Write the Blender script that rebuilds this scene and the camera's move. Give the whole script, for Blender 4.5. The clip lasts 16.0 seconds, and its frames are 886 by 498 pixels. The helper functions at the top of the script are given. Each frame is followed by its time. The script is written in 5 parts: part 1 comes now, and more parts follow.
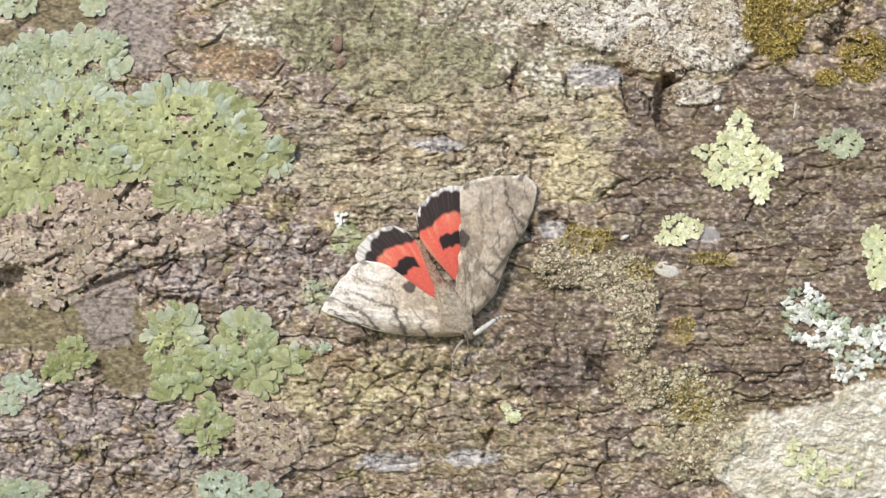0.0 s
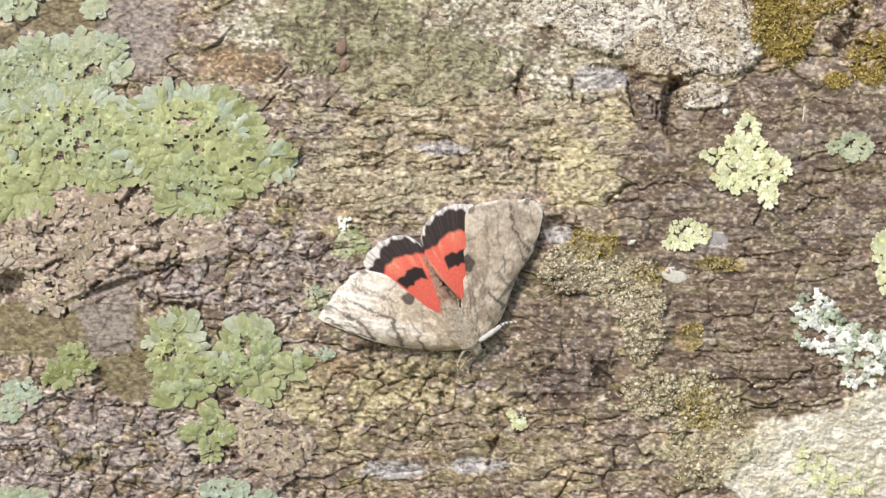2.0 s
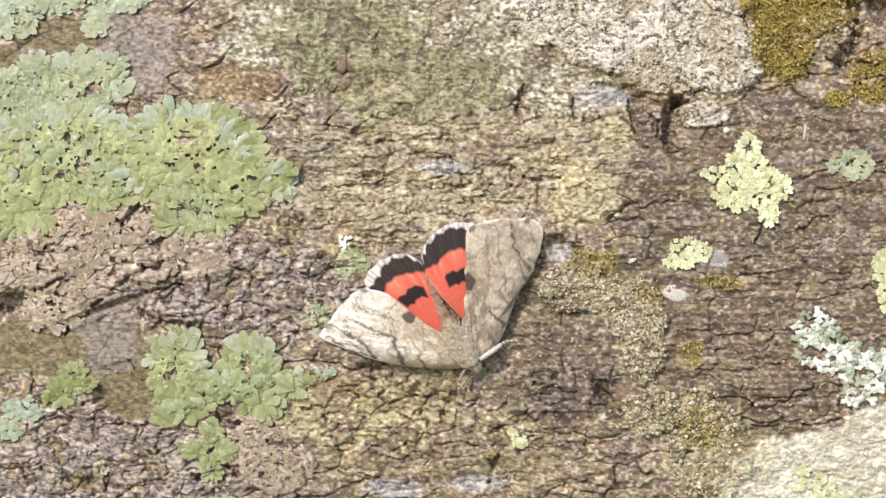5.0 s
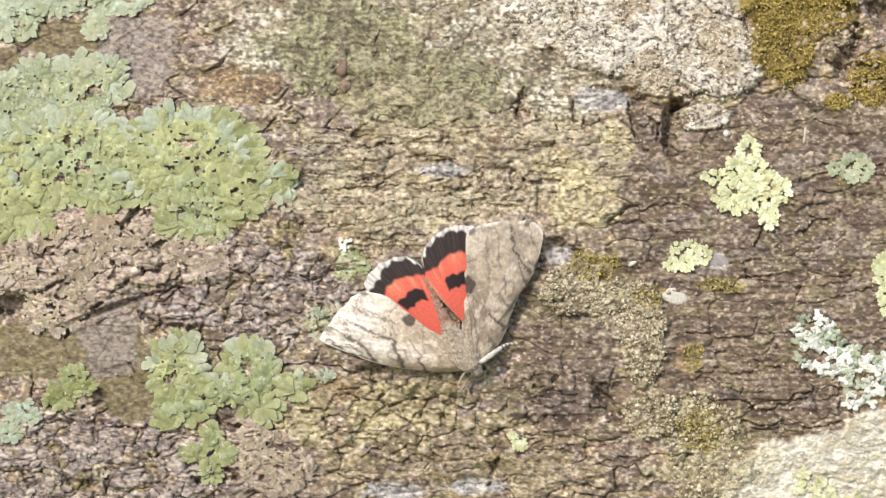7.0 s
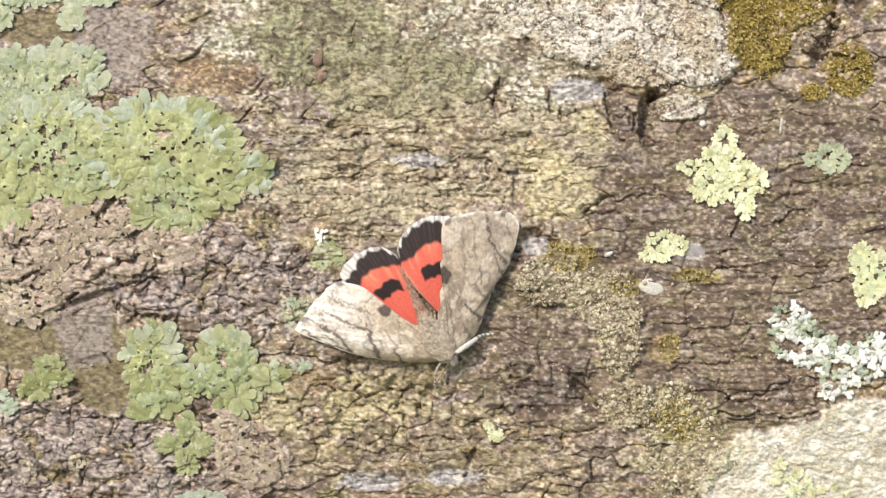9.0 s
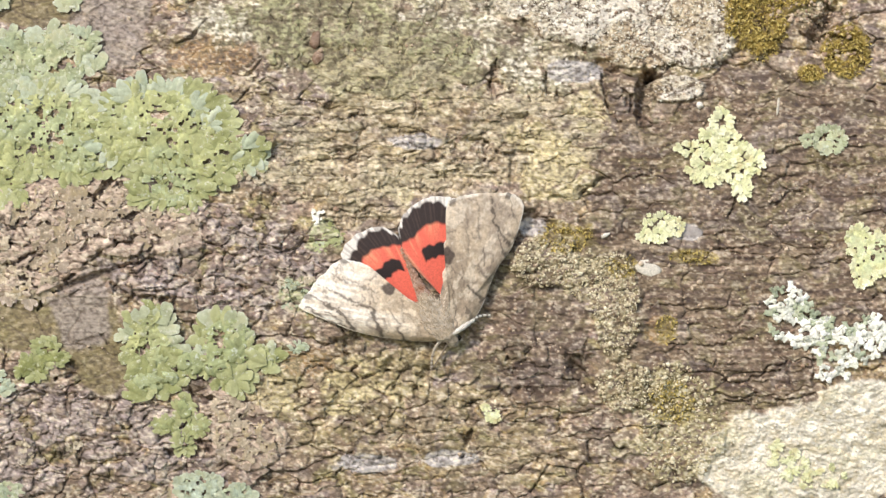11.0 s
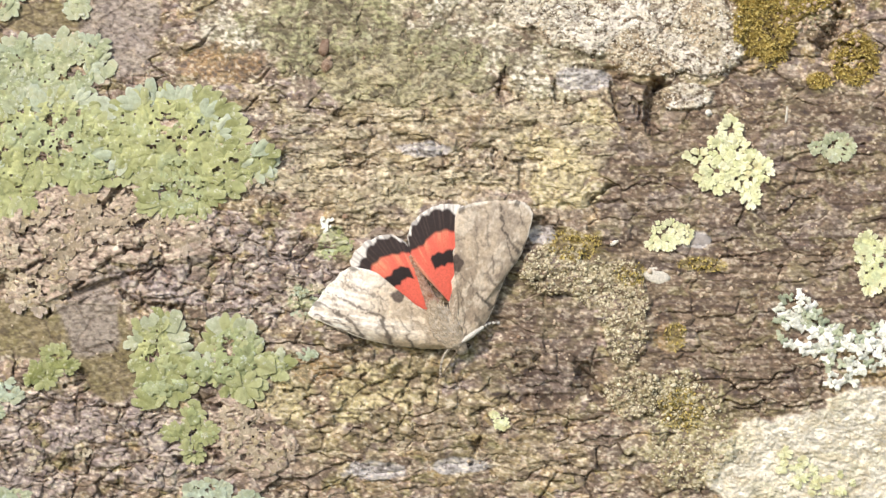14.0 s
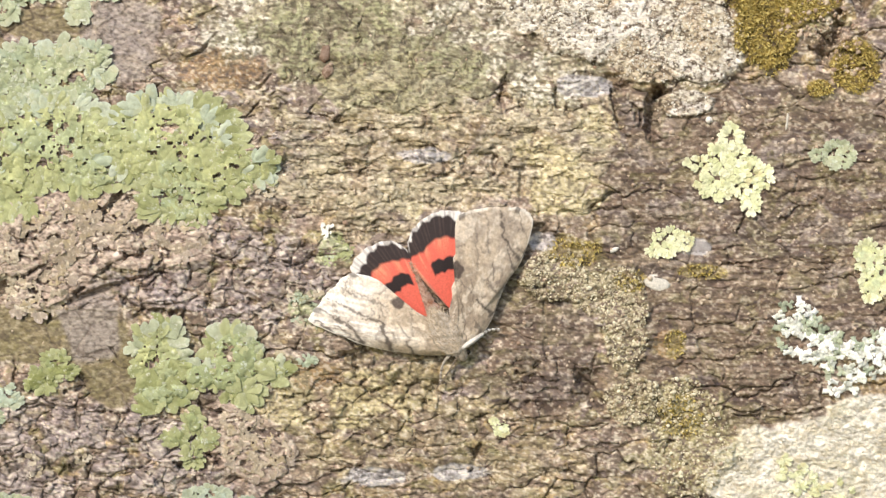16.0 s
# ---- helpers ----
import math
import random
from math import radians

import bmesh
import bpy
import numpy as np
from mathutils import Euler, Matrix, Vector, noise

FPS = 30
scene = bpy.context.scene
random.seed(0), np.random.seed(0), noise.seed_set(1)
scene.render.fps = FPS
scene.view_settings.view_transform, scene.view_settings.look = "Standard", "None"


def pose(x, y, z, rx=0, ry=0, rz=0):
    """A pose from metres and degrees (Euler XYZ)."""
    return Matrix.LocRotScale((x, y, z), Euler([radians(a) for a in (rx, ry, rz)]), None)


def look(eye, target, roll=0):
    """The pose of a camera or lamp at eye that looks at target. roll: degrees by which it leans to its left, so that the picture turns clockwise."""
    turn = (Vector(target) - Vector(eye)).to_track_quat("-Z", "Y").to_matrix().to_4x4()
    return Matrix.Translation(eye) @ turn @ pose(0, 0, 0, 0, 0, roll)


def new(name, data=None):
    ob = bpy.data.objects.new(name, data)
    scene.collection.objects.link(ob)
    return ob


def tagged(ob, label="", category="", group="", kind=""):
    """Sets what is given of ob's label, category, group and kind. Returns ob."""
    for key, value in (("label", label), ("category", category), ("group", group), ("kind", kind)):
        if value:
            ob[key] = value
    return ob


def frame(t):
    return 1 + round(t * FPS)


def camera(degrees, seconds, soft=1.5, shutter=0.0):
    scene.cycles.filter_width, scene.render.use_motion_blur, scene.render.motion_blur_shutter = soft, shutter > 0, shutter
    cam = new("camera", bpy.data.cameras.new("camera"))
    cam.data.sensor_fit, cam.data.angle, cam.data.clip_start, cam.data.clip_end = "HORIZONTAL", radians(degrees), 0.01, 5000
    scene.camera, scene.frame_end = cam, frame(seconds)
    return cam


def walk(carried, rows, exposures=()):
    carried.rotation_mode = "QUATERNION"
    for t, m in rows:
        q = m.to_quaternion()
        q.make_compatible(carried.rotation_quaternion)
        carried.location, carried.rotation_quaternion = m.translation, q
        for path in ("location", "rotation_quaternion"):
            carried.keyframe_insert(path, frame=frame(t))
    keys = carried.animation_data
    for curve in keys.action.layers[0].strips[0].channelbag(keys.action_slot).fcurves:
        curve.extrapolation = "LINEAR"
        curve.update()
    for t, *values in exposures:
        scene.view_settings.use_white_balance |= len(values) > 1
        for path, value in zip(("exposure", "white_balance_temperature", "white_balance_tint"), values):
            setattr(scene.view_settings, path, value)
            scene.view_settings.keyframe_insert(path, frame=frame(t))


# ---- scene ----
cam = camera(28.0, 16.0, soft=1.45, shutter=0.6)

# Plan units: one unit is the picture-plane step on the bark, 0.119 mm.
S = 0.187 / 1568
D = 0.375          # lens to bark
R = 0.40           # trunk radius
ZC = 0.395         # height of the trunk's axis

# seconds, sideways mm, up mm, distance mm, lean
PATH = [
    (0, 1.18, -5.61, 379.4, 0.04), (0.5, 0.59, -5.30, 377.2, 0), (1, 0.23, -5.04, 375.6, -0.05), (1.5, 0.13, -4.93, 375.0, -0.05),
    (2, 0.15, -4.50, 374.9, 0), (2.5, 0.15, -4.00, 374.8, 0), (3, 0.05, -3.40, 375.0, 0), (3.5, 0.0, -2.66, 374.9, 0.03),
    (4, 0.0, -1.86, 374.9, 0.03), (5, 0.0, -0.62, 375.0, 0), (6.5, 0.0, 0.0, 375.0, 0), (7, 0.0, 0.0, 375.0, 0), (7.5, 0.66, 0.01, 374.6, 0),
    (8, 2.13, -0.23, 374.5, 0), (8.5, 3.66, -0.92, 374.6, 0), (9, 5.06, -2.01, 374.6, 0), (10.2, 6.2, -5.0, 374.6, 0),
    (11.5, 5.22, -6.11, 374.6, 0), (12, 4.74, -5.69, 374.8, 0), (12.5, 4.22, -5.30, 374.9, 0), (13, 3.97, -5.00, 374.9, 0),
    (13.5, 3.84, -4.75, 375.0, 0), (14, 3.83, -4.38, 375.0, 0), (14.5, 3.83, -4.09, 375.0, 0.05), (15, 3.83, -3.73, 375.0, 0.08),
    (15.5, 3.79, -3.34, 375.0, 0.11), (16, 3.77, -3.01, 375.1, 0.14)]
walk(cam, [(t, look((x / 1000, -d / 1000, ZC + z / 1000), (x / 1000, 0.3, ZC + z / 1000), roll)) for t, x, z, d, roll in PATH],
     exposures=[(0, 0.24, 6450, 12.5), (1.5, 0.29, 6550, 12.5), (7, 0.38, 6750, 12.5), (9.2, 0.41, 6800, 12.8), (11.5, 0.40, 6850, 13.0), (16, 0.47, 6950, 13.5)])

# ---------------------------------------------------------------- light
SUN_FROM = Vector((-0.42, -0.72, 0.56)).normalized()
world = bpy.data.worlds.new("sky")
scene.world = world
world.use_nodes = True
wn = world.node_tree
sky = wn.nodes.new("ShaderNodeTexSky")
sky.sky_type, sky.sun_disc = "NISHITA", False
sky.sun_elevation = math.asin(SUN_FROM.z)
sky.sun_rotation = math.atan2(SUN_FROM.x, SUN_FROM.y)
wn.links.new(sky.outputs[0], wn.nodes["Background"].inputs[0])
wn.nodes["Background"].inputs[1].default_value = 0.15
sun_data = bpy.data.lights.new("sun", "SUN")
sun_data.energy, sun_data.angle, sun_data.color = 2.2, radians(0.6), (1.0, 0.94, 0.86)
sun = new("sun", sun_data)
sun.matrix_world = look(Vector((0, 0, 3)) + SUN_FROM, (0, 0, 3))


# ---------------------------------------------------------------- noise on arrays
def hash2(ix, iy, seed):
    h = ix.astype(np.int64).astype(np.uint32) * np.uint32(374761393) + iy.astype(np.int64).astype(np.uint32) * np.uint32(668265263) + np.uint32(seed * 1442695041 & 0xFFFFFFFF)
    h = (h ^ (h >> np.uint32(13))) * np.uint32(1274126177)
    h = (h ^ (h >> np.uint32(16))) * np.uint32(2246822519)
    return ((h ^ (h >> np.uint32(15))) & np.uint32(0xFFFFFF)) / float(0x1000000)


def vnoise(x, y, seed):
    ix, iy = np.floor(x), np.floor(y)
    fx, fy = x - ix, y - iy
    fx, fy = fx * fx * (3 - 2 * fx), fy * fy * (3 - 2 * fy)
    a, b = hash2(ix, iy, seed), hash2(ix + 1, iy, seed)
    c, d = hash2(ix, iy + 1, seed), hash2(ix + 1, iy + 1, seed)
    return (a + (b - a) * fx) * (1 - fy) + (c + (d - c) * fx) * fy


def fbm(x, y, seed, octaves=4):
    out, amp, tot = 0.0, 1.0, 0.0
    for o in range(octaves):
        out = out + amp * vnoise(x, y, seed + o * 17)
        tot += amp
        amp *= 0.5
        x, y = x * 2.03 + 11.3, y * 2.03 + 5.7
    return out / tot


def worley(x, y, seed):
    """Distances to the nearest two cell points, and a number for the cell."""
    ix, iy = np.floor(x), np.floor(y)
    f1, f2, cell = np.full(x.shape, 9.0), np.full(x.shape, 9.0), np.zeros(x.shape)
    for dx in (-1, 0, 1):
        for dy in (-1, 0, 1):
            cx, cy = ix + dx, iy + dy
            d = np.hypot(cx + hash2(cx, cy, seed) - x, cy + hash2(cx, cy, seed + 5) - y)
            near = d < f1
            f2 = np.where(near, f1, np.minimum(f2, d))
            cell = np.where(near, hash2(cx, cy, seed + 9), cell)
            f1 = np.where(near, d, f1)
    return f1, f2, cell


def step(a, b, v):
    v = np.clip((v - a) / (b - a), 0, 1)
    return v * v * (3 - 2 * v)


def patch(x, y, blobs, seed, rough=0.55, size=34):
    """Above 0 inside a union of ellipses (cx, cy, rx, ry) with a ragged rim, below 0 outside."""
    x, y = np.asarray(x, float), np.asarray(y, float)
    d = np.full(x.shape, -9.0)
    pad = 1 + rough
    near = np.zeros(x.shape, bool)
    for cx, cy, rx, ry in blobs:
        near |= (np.abs(x - cx) < rx * pad) & (np.abs(y - cy) < ry * pad)
    u, v = x[near], y[near]
    if u.size:
        e = np.full(u.shape, -9.0)
        for cx, cy, rx, ry in blobs:
            e = np.maximum(e, 1 - np.hypot((u - cx) / rx, (v - cy) / ry))
        d[near] = e + rough * (fbm(u / size, v / size, seed, 4) - 0.5)
    return d


# ---------------------------------------------------------------- the bark's zones (plan units)
Z_CRUST = [(1150, 50, 190, 95), (1275, 105, 82, 75), (1240, 208, 55, 26), (1010, 20, 130, 70), (1190, 130, 80, 45)]
Z_CRUST_LOW = [(1480, 850, 170, 95), (1365, 880, 90, 60), (1570, 770, 80, 50), (1330, 840, 40, 30)]
Z_GREY_GREEN = [(900, 80, 210, 90), (560, 70, 190, 90), (1010, 170, 90, 55), (740, 40, 150, 60)]
Z_ALGAE = [(720, 150, 190, 75), (850, 150, 75, 65), (620, 70, 130, 70)]
Z_MOSS = [(1385, 70, 60, 90), (1400, 15, 90, 45), (1545, 140, 45, 50), (1480, 180, 24, 16), (1460, 20, 60, 40)]
Z_MOSS_LOW = [(1228, 632, 20, 27), (1050, 470, 50, 30), (1275, 505, 45, 14), (1145, 520, 30, 20), (1235, 760, 40, 40)]
Z_FELT = [(1250, 810, 75, 100), (1230, 730, 60, 40)]
Z_OCHRE = [(1035, 365, 72, 40), (1090, 250, 45, 35), (1000, 300, 60, 35), (700, 740, 90, 60), (540, 735, 60, 45)]
Z_RUST = [(420, 150, 80, 36), (1215, 635, 24, 28), (590, 690, 50, 26), (1140, 530, 22, 18)]
Z_SLATE = [(250, 95, 75, 75), (200, 600, 55, 80), (180, 560, 60, 40)]
Z_PINK = [(190, 425, 190, 65), (110, 500, 110, 80), (300, 460, 120, 50), (480, 830, 85, 50), (440, 770, 50, 40)]
Z_WET = [(1290, 430, 220, 260), (1500, 420, 200, 240), (1290, 690, 190, 120), (1400, 230, 150, 70), (980, 690, 120, 80), (975, 590, 70, 110), (1030, 640, 60, 100), (1140, 215, 42, 55)]
Z_SMOOTH = [(90, 620, 170, 50), (230, 680, 60, 70), (115, 72, 90, 30), (14, 112, 34, 30)]
Z_GRIT = [(1138, 600, 44, 104), (1160, 730, 60, 45), (1010, 510, 62, 48), (1090, 535, 50, 45)]
Z_NUB = [(420, 500, 190, 90), (560, 560, 110, 60), (200, 820, 200, 80), (530, 300, 70, 60), (60, 880, 120, 60), (110, 780, 120, 60), (330, 860, 110, 50)]
Z_ASH = [(1068, 176, 58, 21), (785, 302, 52, 15), (990, 450, 24, 18), (1262, 462, 28, 16), (845, 862, 52, 15), (700, 870, 60, 18)]
Z_SLAB = [(800, 790, 260, 160), (780, 310, 250, 95)]
Z_STRAW = [(780, 290, 260, 110), (1010, 270, 110, 130), (640, 360, 140, 60), (690, 425, 90, 45)]
Z_DARK = [(572, 574, 34, 30), (1015, 650, 75, 95), (1065, 700, 45, 50), (1095, 815, 36, 80), (565, 480, 40, 30)]
Z_TAN = [(720, 745, 210, 95), (640, 800, 130, 90), (900, 720, 80, 60), (930, 850, 160, 60), (620, 690, 80, 40)]
Z_PEARL = [(620, 470, 32, 34), (575, 570, 32, 30), (600, 560, 26, 20)]
# long dark cracks, at the left with lichen shadows among them: x, y at both ends, half width, depth
CRACKS_MIDDLE = [(520, 262, 640, 256, 2.5, 8), (640, 258, 760, 249, 3, 9), (745, 279, 832, 296, 3, 9), (700, 331, 772, 325, 3, 8), (600, 332, 690, 325, 2.5, 7), (817, 308, 822, 336, 4, 9), (846, 296, 851, 322, 4, 9),
                 (906, 300, 901, 330, 4, 9), (922, 325, 988, 321, 6, 12), (920, 150, 916, 202, 3.5, 10), (1010, 184, 1032, 232, 3.5, 10), (560, 378, 660, 372, 2.5, 6), (530, 400, 620, 398, 2.5, 6), (856, 352, 920, 356, 2.5, 6)]
CRACKS_LOW = [(655, 658, 661, 694, 7, 13), (735, 712, 757, 762, 7, 13), (791, 714, 785, 752, 9, 15), (868, 858, 880, 812, 9, 15), (598, 702, 668, 706, 3.5, 9), (688, 722, 732, 704, 4, 9), (860, 762, 984, 741, 3, 8),
              (948, 688, 962, 722, 5, 10), (1050, 680, 1100, 745, 11, 10), (800, 780, 850, 800, 3.5, 8), (640, 850, 720, 862, 3.5, 8), (1000, 860, 1090, 868, 3, 7), (930, 800, 1090, 790, 2.5, 6), (570, 745, 600, 800, 4, 8)]
# some strokes draw the shadow edges below lichens and dead crust
CRACKS_AND_SHADOWS_LEFT = [(248, 548, 282, 582, 6, 13), (280, 582, 348, 574, 6, 13), (254, 482, 332, 470, 6, 12), (258, 522, 336, 512, 4, 10), (112, 592, 206, 520, 5, 14), (206, 520, 262, 470, 6, 13), (360, 470, 372, 520, 4, 10),
               (392, 508, 470, 498, 4, 10), (410, 575, 500, 560, 4, 10), (215, 640, 240, 660, 3, 8), (150, 722, 186, 712, 8, 16), (345, 735, 420, 752, 5, 12), (185, 835, 192, 880, 5, 10), (340, 845, 420, 838, 7, 13)]
CRACKS_RIGHT = [(1146, 186, 1166, 266, 3.5, 11), (1110, 186, 1126, 246, 4, 12), (1126, 246, 1152, 286, 3, 9), (1330, 758, 1482, 752, 4, 9), (1500, 8, 1522, 42, 10, 20), (1350, 398, 1341, 442, 4, 9), (1382, 498, 1568, 520, 2.5, 6),
                (1300, 494, 1420, 490, 2.5, 6), (1330, 722, 1422, 710, 3.5, 8), (1318, 746, 1402, 750, 3.5, 8), (1440, 300, 1568, 292, 2.5, 6), (1200, 590, 1330, 602, 2.5, 6), (1210, 660, 1380, 652, 2.5, 6), (1455, 110, 1560, 118, 5, 12)]
# hollows, and moth and lichen shadows sunk in and painted dark like them: cx, cy, rx, ry, lean, depth
HOLLOWS_AND_SHADOWS = [(1186, 226, 15, 48, 0.1, 34), (1198, 184, 15, 12, 0, 24), (28, 540, 34, 26, 0.2, 34), (1075, 705, 26, 34, 0.3, 18), (232, 385, 9, 34, 0.7, 20),
           (570, 478, 30, 26, 0, 14), (1500, 95, 16, 50, 0.5, 30), (1555, 20, 26, 26, 0, 26), (955, 350, 7, 34, 0.05, 8), (170, 700, 22, 14, 0.4, 12),
           (660, 655, 26, 12, 0, 12), (735, 700, 12, 22, 0.4, 12), (800, 712, 10, 22, 0.2, 12), (1120, 170, 26, 14, 0.5, 14),
           (75, 445, 8, 24, 0, 14), (150, 495, 22, 9, -0.4, 12), (985, 440, 20, 26, 0, 14), (380, 850, 40, 14, 0, 12), (200, 545, 90, 7, -0.35, 12)]


def zones(x, y):
    z = {}
    for name, blobs, seed, rough, size in (
            ("crust", Z_CRUST, 31, 0.5, 40), ("crust_low", Z_CRUST_LOW, 32, 0.6, 40), ("grey", Z_GREY_GREEN, 33, 0.9, 60), ("algae", Z_ALGAE, 34, 1.6, 50),
            ("moss", Z_MOSS, 35, 0.7, 30), ("moss_low", Z_MOSS_LOW, 36, 0.9, 26), ("ochre", Z_OCHRE, 37, 0.9, 40), ("rust", Z_RUST, 38, 0.7, 30),
            ("slate", Z_SLATE, 39, 0.7, 50), ("pink", Z_PINK, 40, 0.7, 44), ("wet", Z_WET, 41, 0.6, 60), ("smooth", Z_SMOOTH, 42, 0.6, 60),
            ("grit", Z_GRIT, 43, 0.8, 30), ("pearl", Z_PEARL, 44, 0.9, 18), ("nub", Z_NUB, 48, 0.8, 60), ("ash", Z_ASH, 52, 0.8, 22), ("slab", Z_SLAB, 53, 0.3, 40), ("dark", Z_DARK, 58, 1.0, 40), ("tan", Z_TAN, 59, 0.7, 50), ("felt", Z_FELT, 56, 0.9, 30), ("straw", Z_STRAW, 54, 0.7, 60)):
        z[name] = step(-0.04, 0.12, patch(x, y, blobs, seed, rough, size))
    return z


def relief(x, y, z):
    """Height of the bark over the round trunk, in plan units, with the cell numbers."""
    wx = x + 34 * (fbm(x / 60, y / 60, 1) - 0.5) + 12 * (vnoise(x / 15, y / 15, 2) - 0.5)
    wy = y + 26 * (fbm(x / 60, y / 60, 3) - 0.5) + 9 * (vnoise(x / 15, y / 15, 4) - 0.5)
    h = 30 * (fbm(x / 330, y / 150, 6, 3) - 0.5)
    calm = np.clip(z["smooth"] + z["ash"] + z["rust"] + 0.9 * z["slate"] + 0.9 * z["crust_low"] + 0.75 * z["crust"] + 0.85 * z["grey"] + 0.7 * z["algae"] + 0.5 * z["wet"] + 0.7 * z["pink"] + 0.6 * z["straw"], 0, 1)
    nub = np.clip(z["nub"] - calm, 0, 1) * 0.7
    # plates split by cracks, long with the grain
    f1, f2, big = worley(wx / 84, wy / 44, 11)
    keep = step(0.40, 0.54, fbm(x / 80, y / 60, 13, 3))
    crack = keep * (1 - step(0.0, 0.09, f2 - f1)) * (1 - 0.7 * z["straw"]) * (1 - 0.8 * z["rust"]) * (1 - z["crust_low"])
    h = h + (1 - 0.8 * calm) * (6 * (big - 0.5) - 8 * crack + 2 * (1 - f1))
    g1, g2, small = worley(wx / 27, wy / 19, 21)
    some = np.maximum(step(0.50, 0.66, fbm(x / 50, y / 50, 23, 3)), nub)
    chink = some * (1 - step(0.0, 0.20, g2 - g1)) * (1 - 0.8 * calm)
    h = h + (1 - 0.8 * calm) * ((1.6 + 3 * nub) * (small - 0.5) - 2 * nub * chink + (0.6 + 2.5 * nub) * (1 - g1)) - 3 * chink
    # layers that peel off along the grain, each ending in a small cliff
    peel = np.clip(0.35 + 0.55 * z["straw"] - 0.1 * z["wet"] + 0.4 * z["nub"] - z["smooth"] - z["crust"] - z["crust_low"] - 0.5 * z["grey"] - z["moss"] - z["grit"] - 0.7 * z["pink"], 0, 1)
    layer = fbm(wx / 95, wy / 34, 131, 4) * 5
    low = np.floor(layer)
    part_way = layer - low
    h = h + 5.5 * peel * (low + step(0.0, 0.09, part_way) + 0.25 * part_way - 3)
    lip = peel * (1 - step(0.02, 0.085, np.minimum(part_way, 1 - part_way))) * step(0.40, 0.52, fbm(x / 40, y / 30, 133, 2))
    chip = fbm(wx / 40, wy / 17, 135, 3) * 4
    chip_way = chip - np.floor(chip)
    h = h + 2.6 * peel * (np.floor(chip) + step(0.0, 0.14, chip_way) - 2)
    lip = np.maximum(lip, 0.7 * peel * (1 - step(0.02, 0.10, np.minimum(chip_way, 1 - chip_way))) * step(0.5, 0.6, fbm(x / 30, y / 22, 137, 2)))
    # fine splits that wander with the grain
    split = 1 - step(0.0, 0.012, np.abs(fbm(wx / 120, wy / 34, 15, 4) - 0.5))
    split = split * step(0.45, 0.6, fbm(x / 60, y / 40, 16, 2)) * (1 - 0.6 * calm)
    split = split * (1 - z["crust_low"])
    h = h - 6 * split - 4 * z["slab"]
    # short ticks across the grain of the straw-coloured bark and of the algae
    tick = (1 - step(0.0, 0.030, np.abs(fbm(wx / 20, wy / 60, 87, 3) - 0.5))) * step(0.52, 0.58, fbm(x / 26, y / 14, 88, 2)) * np.clip(z["straw"] + 0.6 * z["grey"] + 0.8 * z["algae"], 0, 1)
    h = h - 5 * tick
    # grain
    fibre = fbm(x / 90, (0.75 * y + 0.25 * wy) / 6, 25, 3) - 0.5
    h = h + (2 + 3 * z["wet"] + 2 * z["grey"] + 2.5 * z["straw"] + 2 * z["slab"]) * fibre * (1 - 0.7 * z["crust_low"])
    groove = np.clip(z["wet"] + 0.25 * z["straw"], 0, 1) * step(0.08, 0.17, -fibre)
    h = h + 2.6 * (fbm(x / 16, y / 12, 27, 3) - 0.5) + (0.9 + 2 * z["crust_low"]) * (vnoise(x / 3.6, y / 3.0, 29) - 0.5)
    h = h + 8 * z["crust_low"] * (fbm(x / 17, y / 11, 171, 4) - 0.5) + 11 * z["grit"] * (fbm(x / 17, y / 15, 173, 3) - 0.5)
    grains = worley(x / 6.5, y / 6.5, 45)
    h = h + (0.2 + 3.0 * z["grit"] + 1.4 * z["crust"] + 0.6 * z["grey"] + 2.0 * z["felt"]) * (0.8 - grains[0])
    # crusts and dead lichen stand proud of the bark
    h = h + 9 * z["crust"] + 6 * z["crust_low"] + 3 * z["grey"] + 7 * z["grit"] + 5 * z["moss"] + 3 * z["felt"]
    torn = worley(wx / 34, wy / 28, 47)
    tear = z["pink"] * step(0.64, 0.68, fbm(x / 22, y / 18, 49, 3) + 0.10 * (torn[2] - 0.5))
    rip = z["pink"] * (1 - step(0.0, 0.06, torn[1] - torn[0])) * step(0.50, 0.58, fbm(x / 30, y / 30, 50, 2))
    h = h + 7 * z["pink"] + z["pink"] * 2.0 * (torn[2] - 0.5) - 9 * tear - 5 * rip
    recess_shade = np.zeros(np.shape(x))
    for x0, y0, x1, y1, half, depth in CRACKS_MIDDLE + CRACKS_LOW + CRACKS_AND_SHADOWS_LEFT + CRACKS_RIGHT:
        near = (x > min(x0, x1) - 30) & (x < max(x0, x1) + 30) & (y > min(y0, y1) - 30) & (y < max(y0, y1) + 30)
        if not near.any():
            continue
        ux, uy, size = x1 - x0, y1 - y0, math.hypot(x1 - x0, y1 - y0)
        px, py = x[near], y[near]
        px, py = px + 16 * (vnoise(px / 22, py / 22, 141) - 0.5) + 6 * (vnoise(px / 7, py / 7, 143) - 0.5), py + 16 * (vnoise(px / 22, py / 22, 145) - 0.5) + 6 * (vnoise(px / 7, py / 7, 147) - 0.5)
        f = np.clip(((px - x0) * ux + (py - y0) * uy) / size ** 2, 0, 1)
        taper = half * (0.45 + 0.55 * np.sin(np.pi * (0.08 + 0.84 * f)))
        d = np.hypot(px - x0 - f * ux, py - y0 - f * uy) / taper
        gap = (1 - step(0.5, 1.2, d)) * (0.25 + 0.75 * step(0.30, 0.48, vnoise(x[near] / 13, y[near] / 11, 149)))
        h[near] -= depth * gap
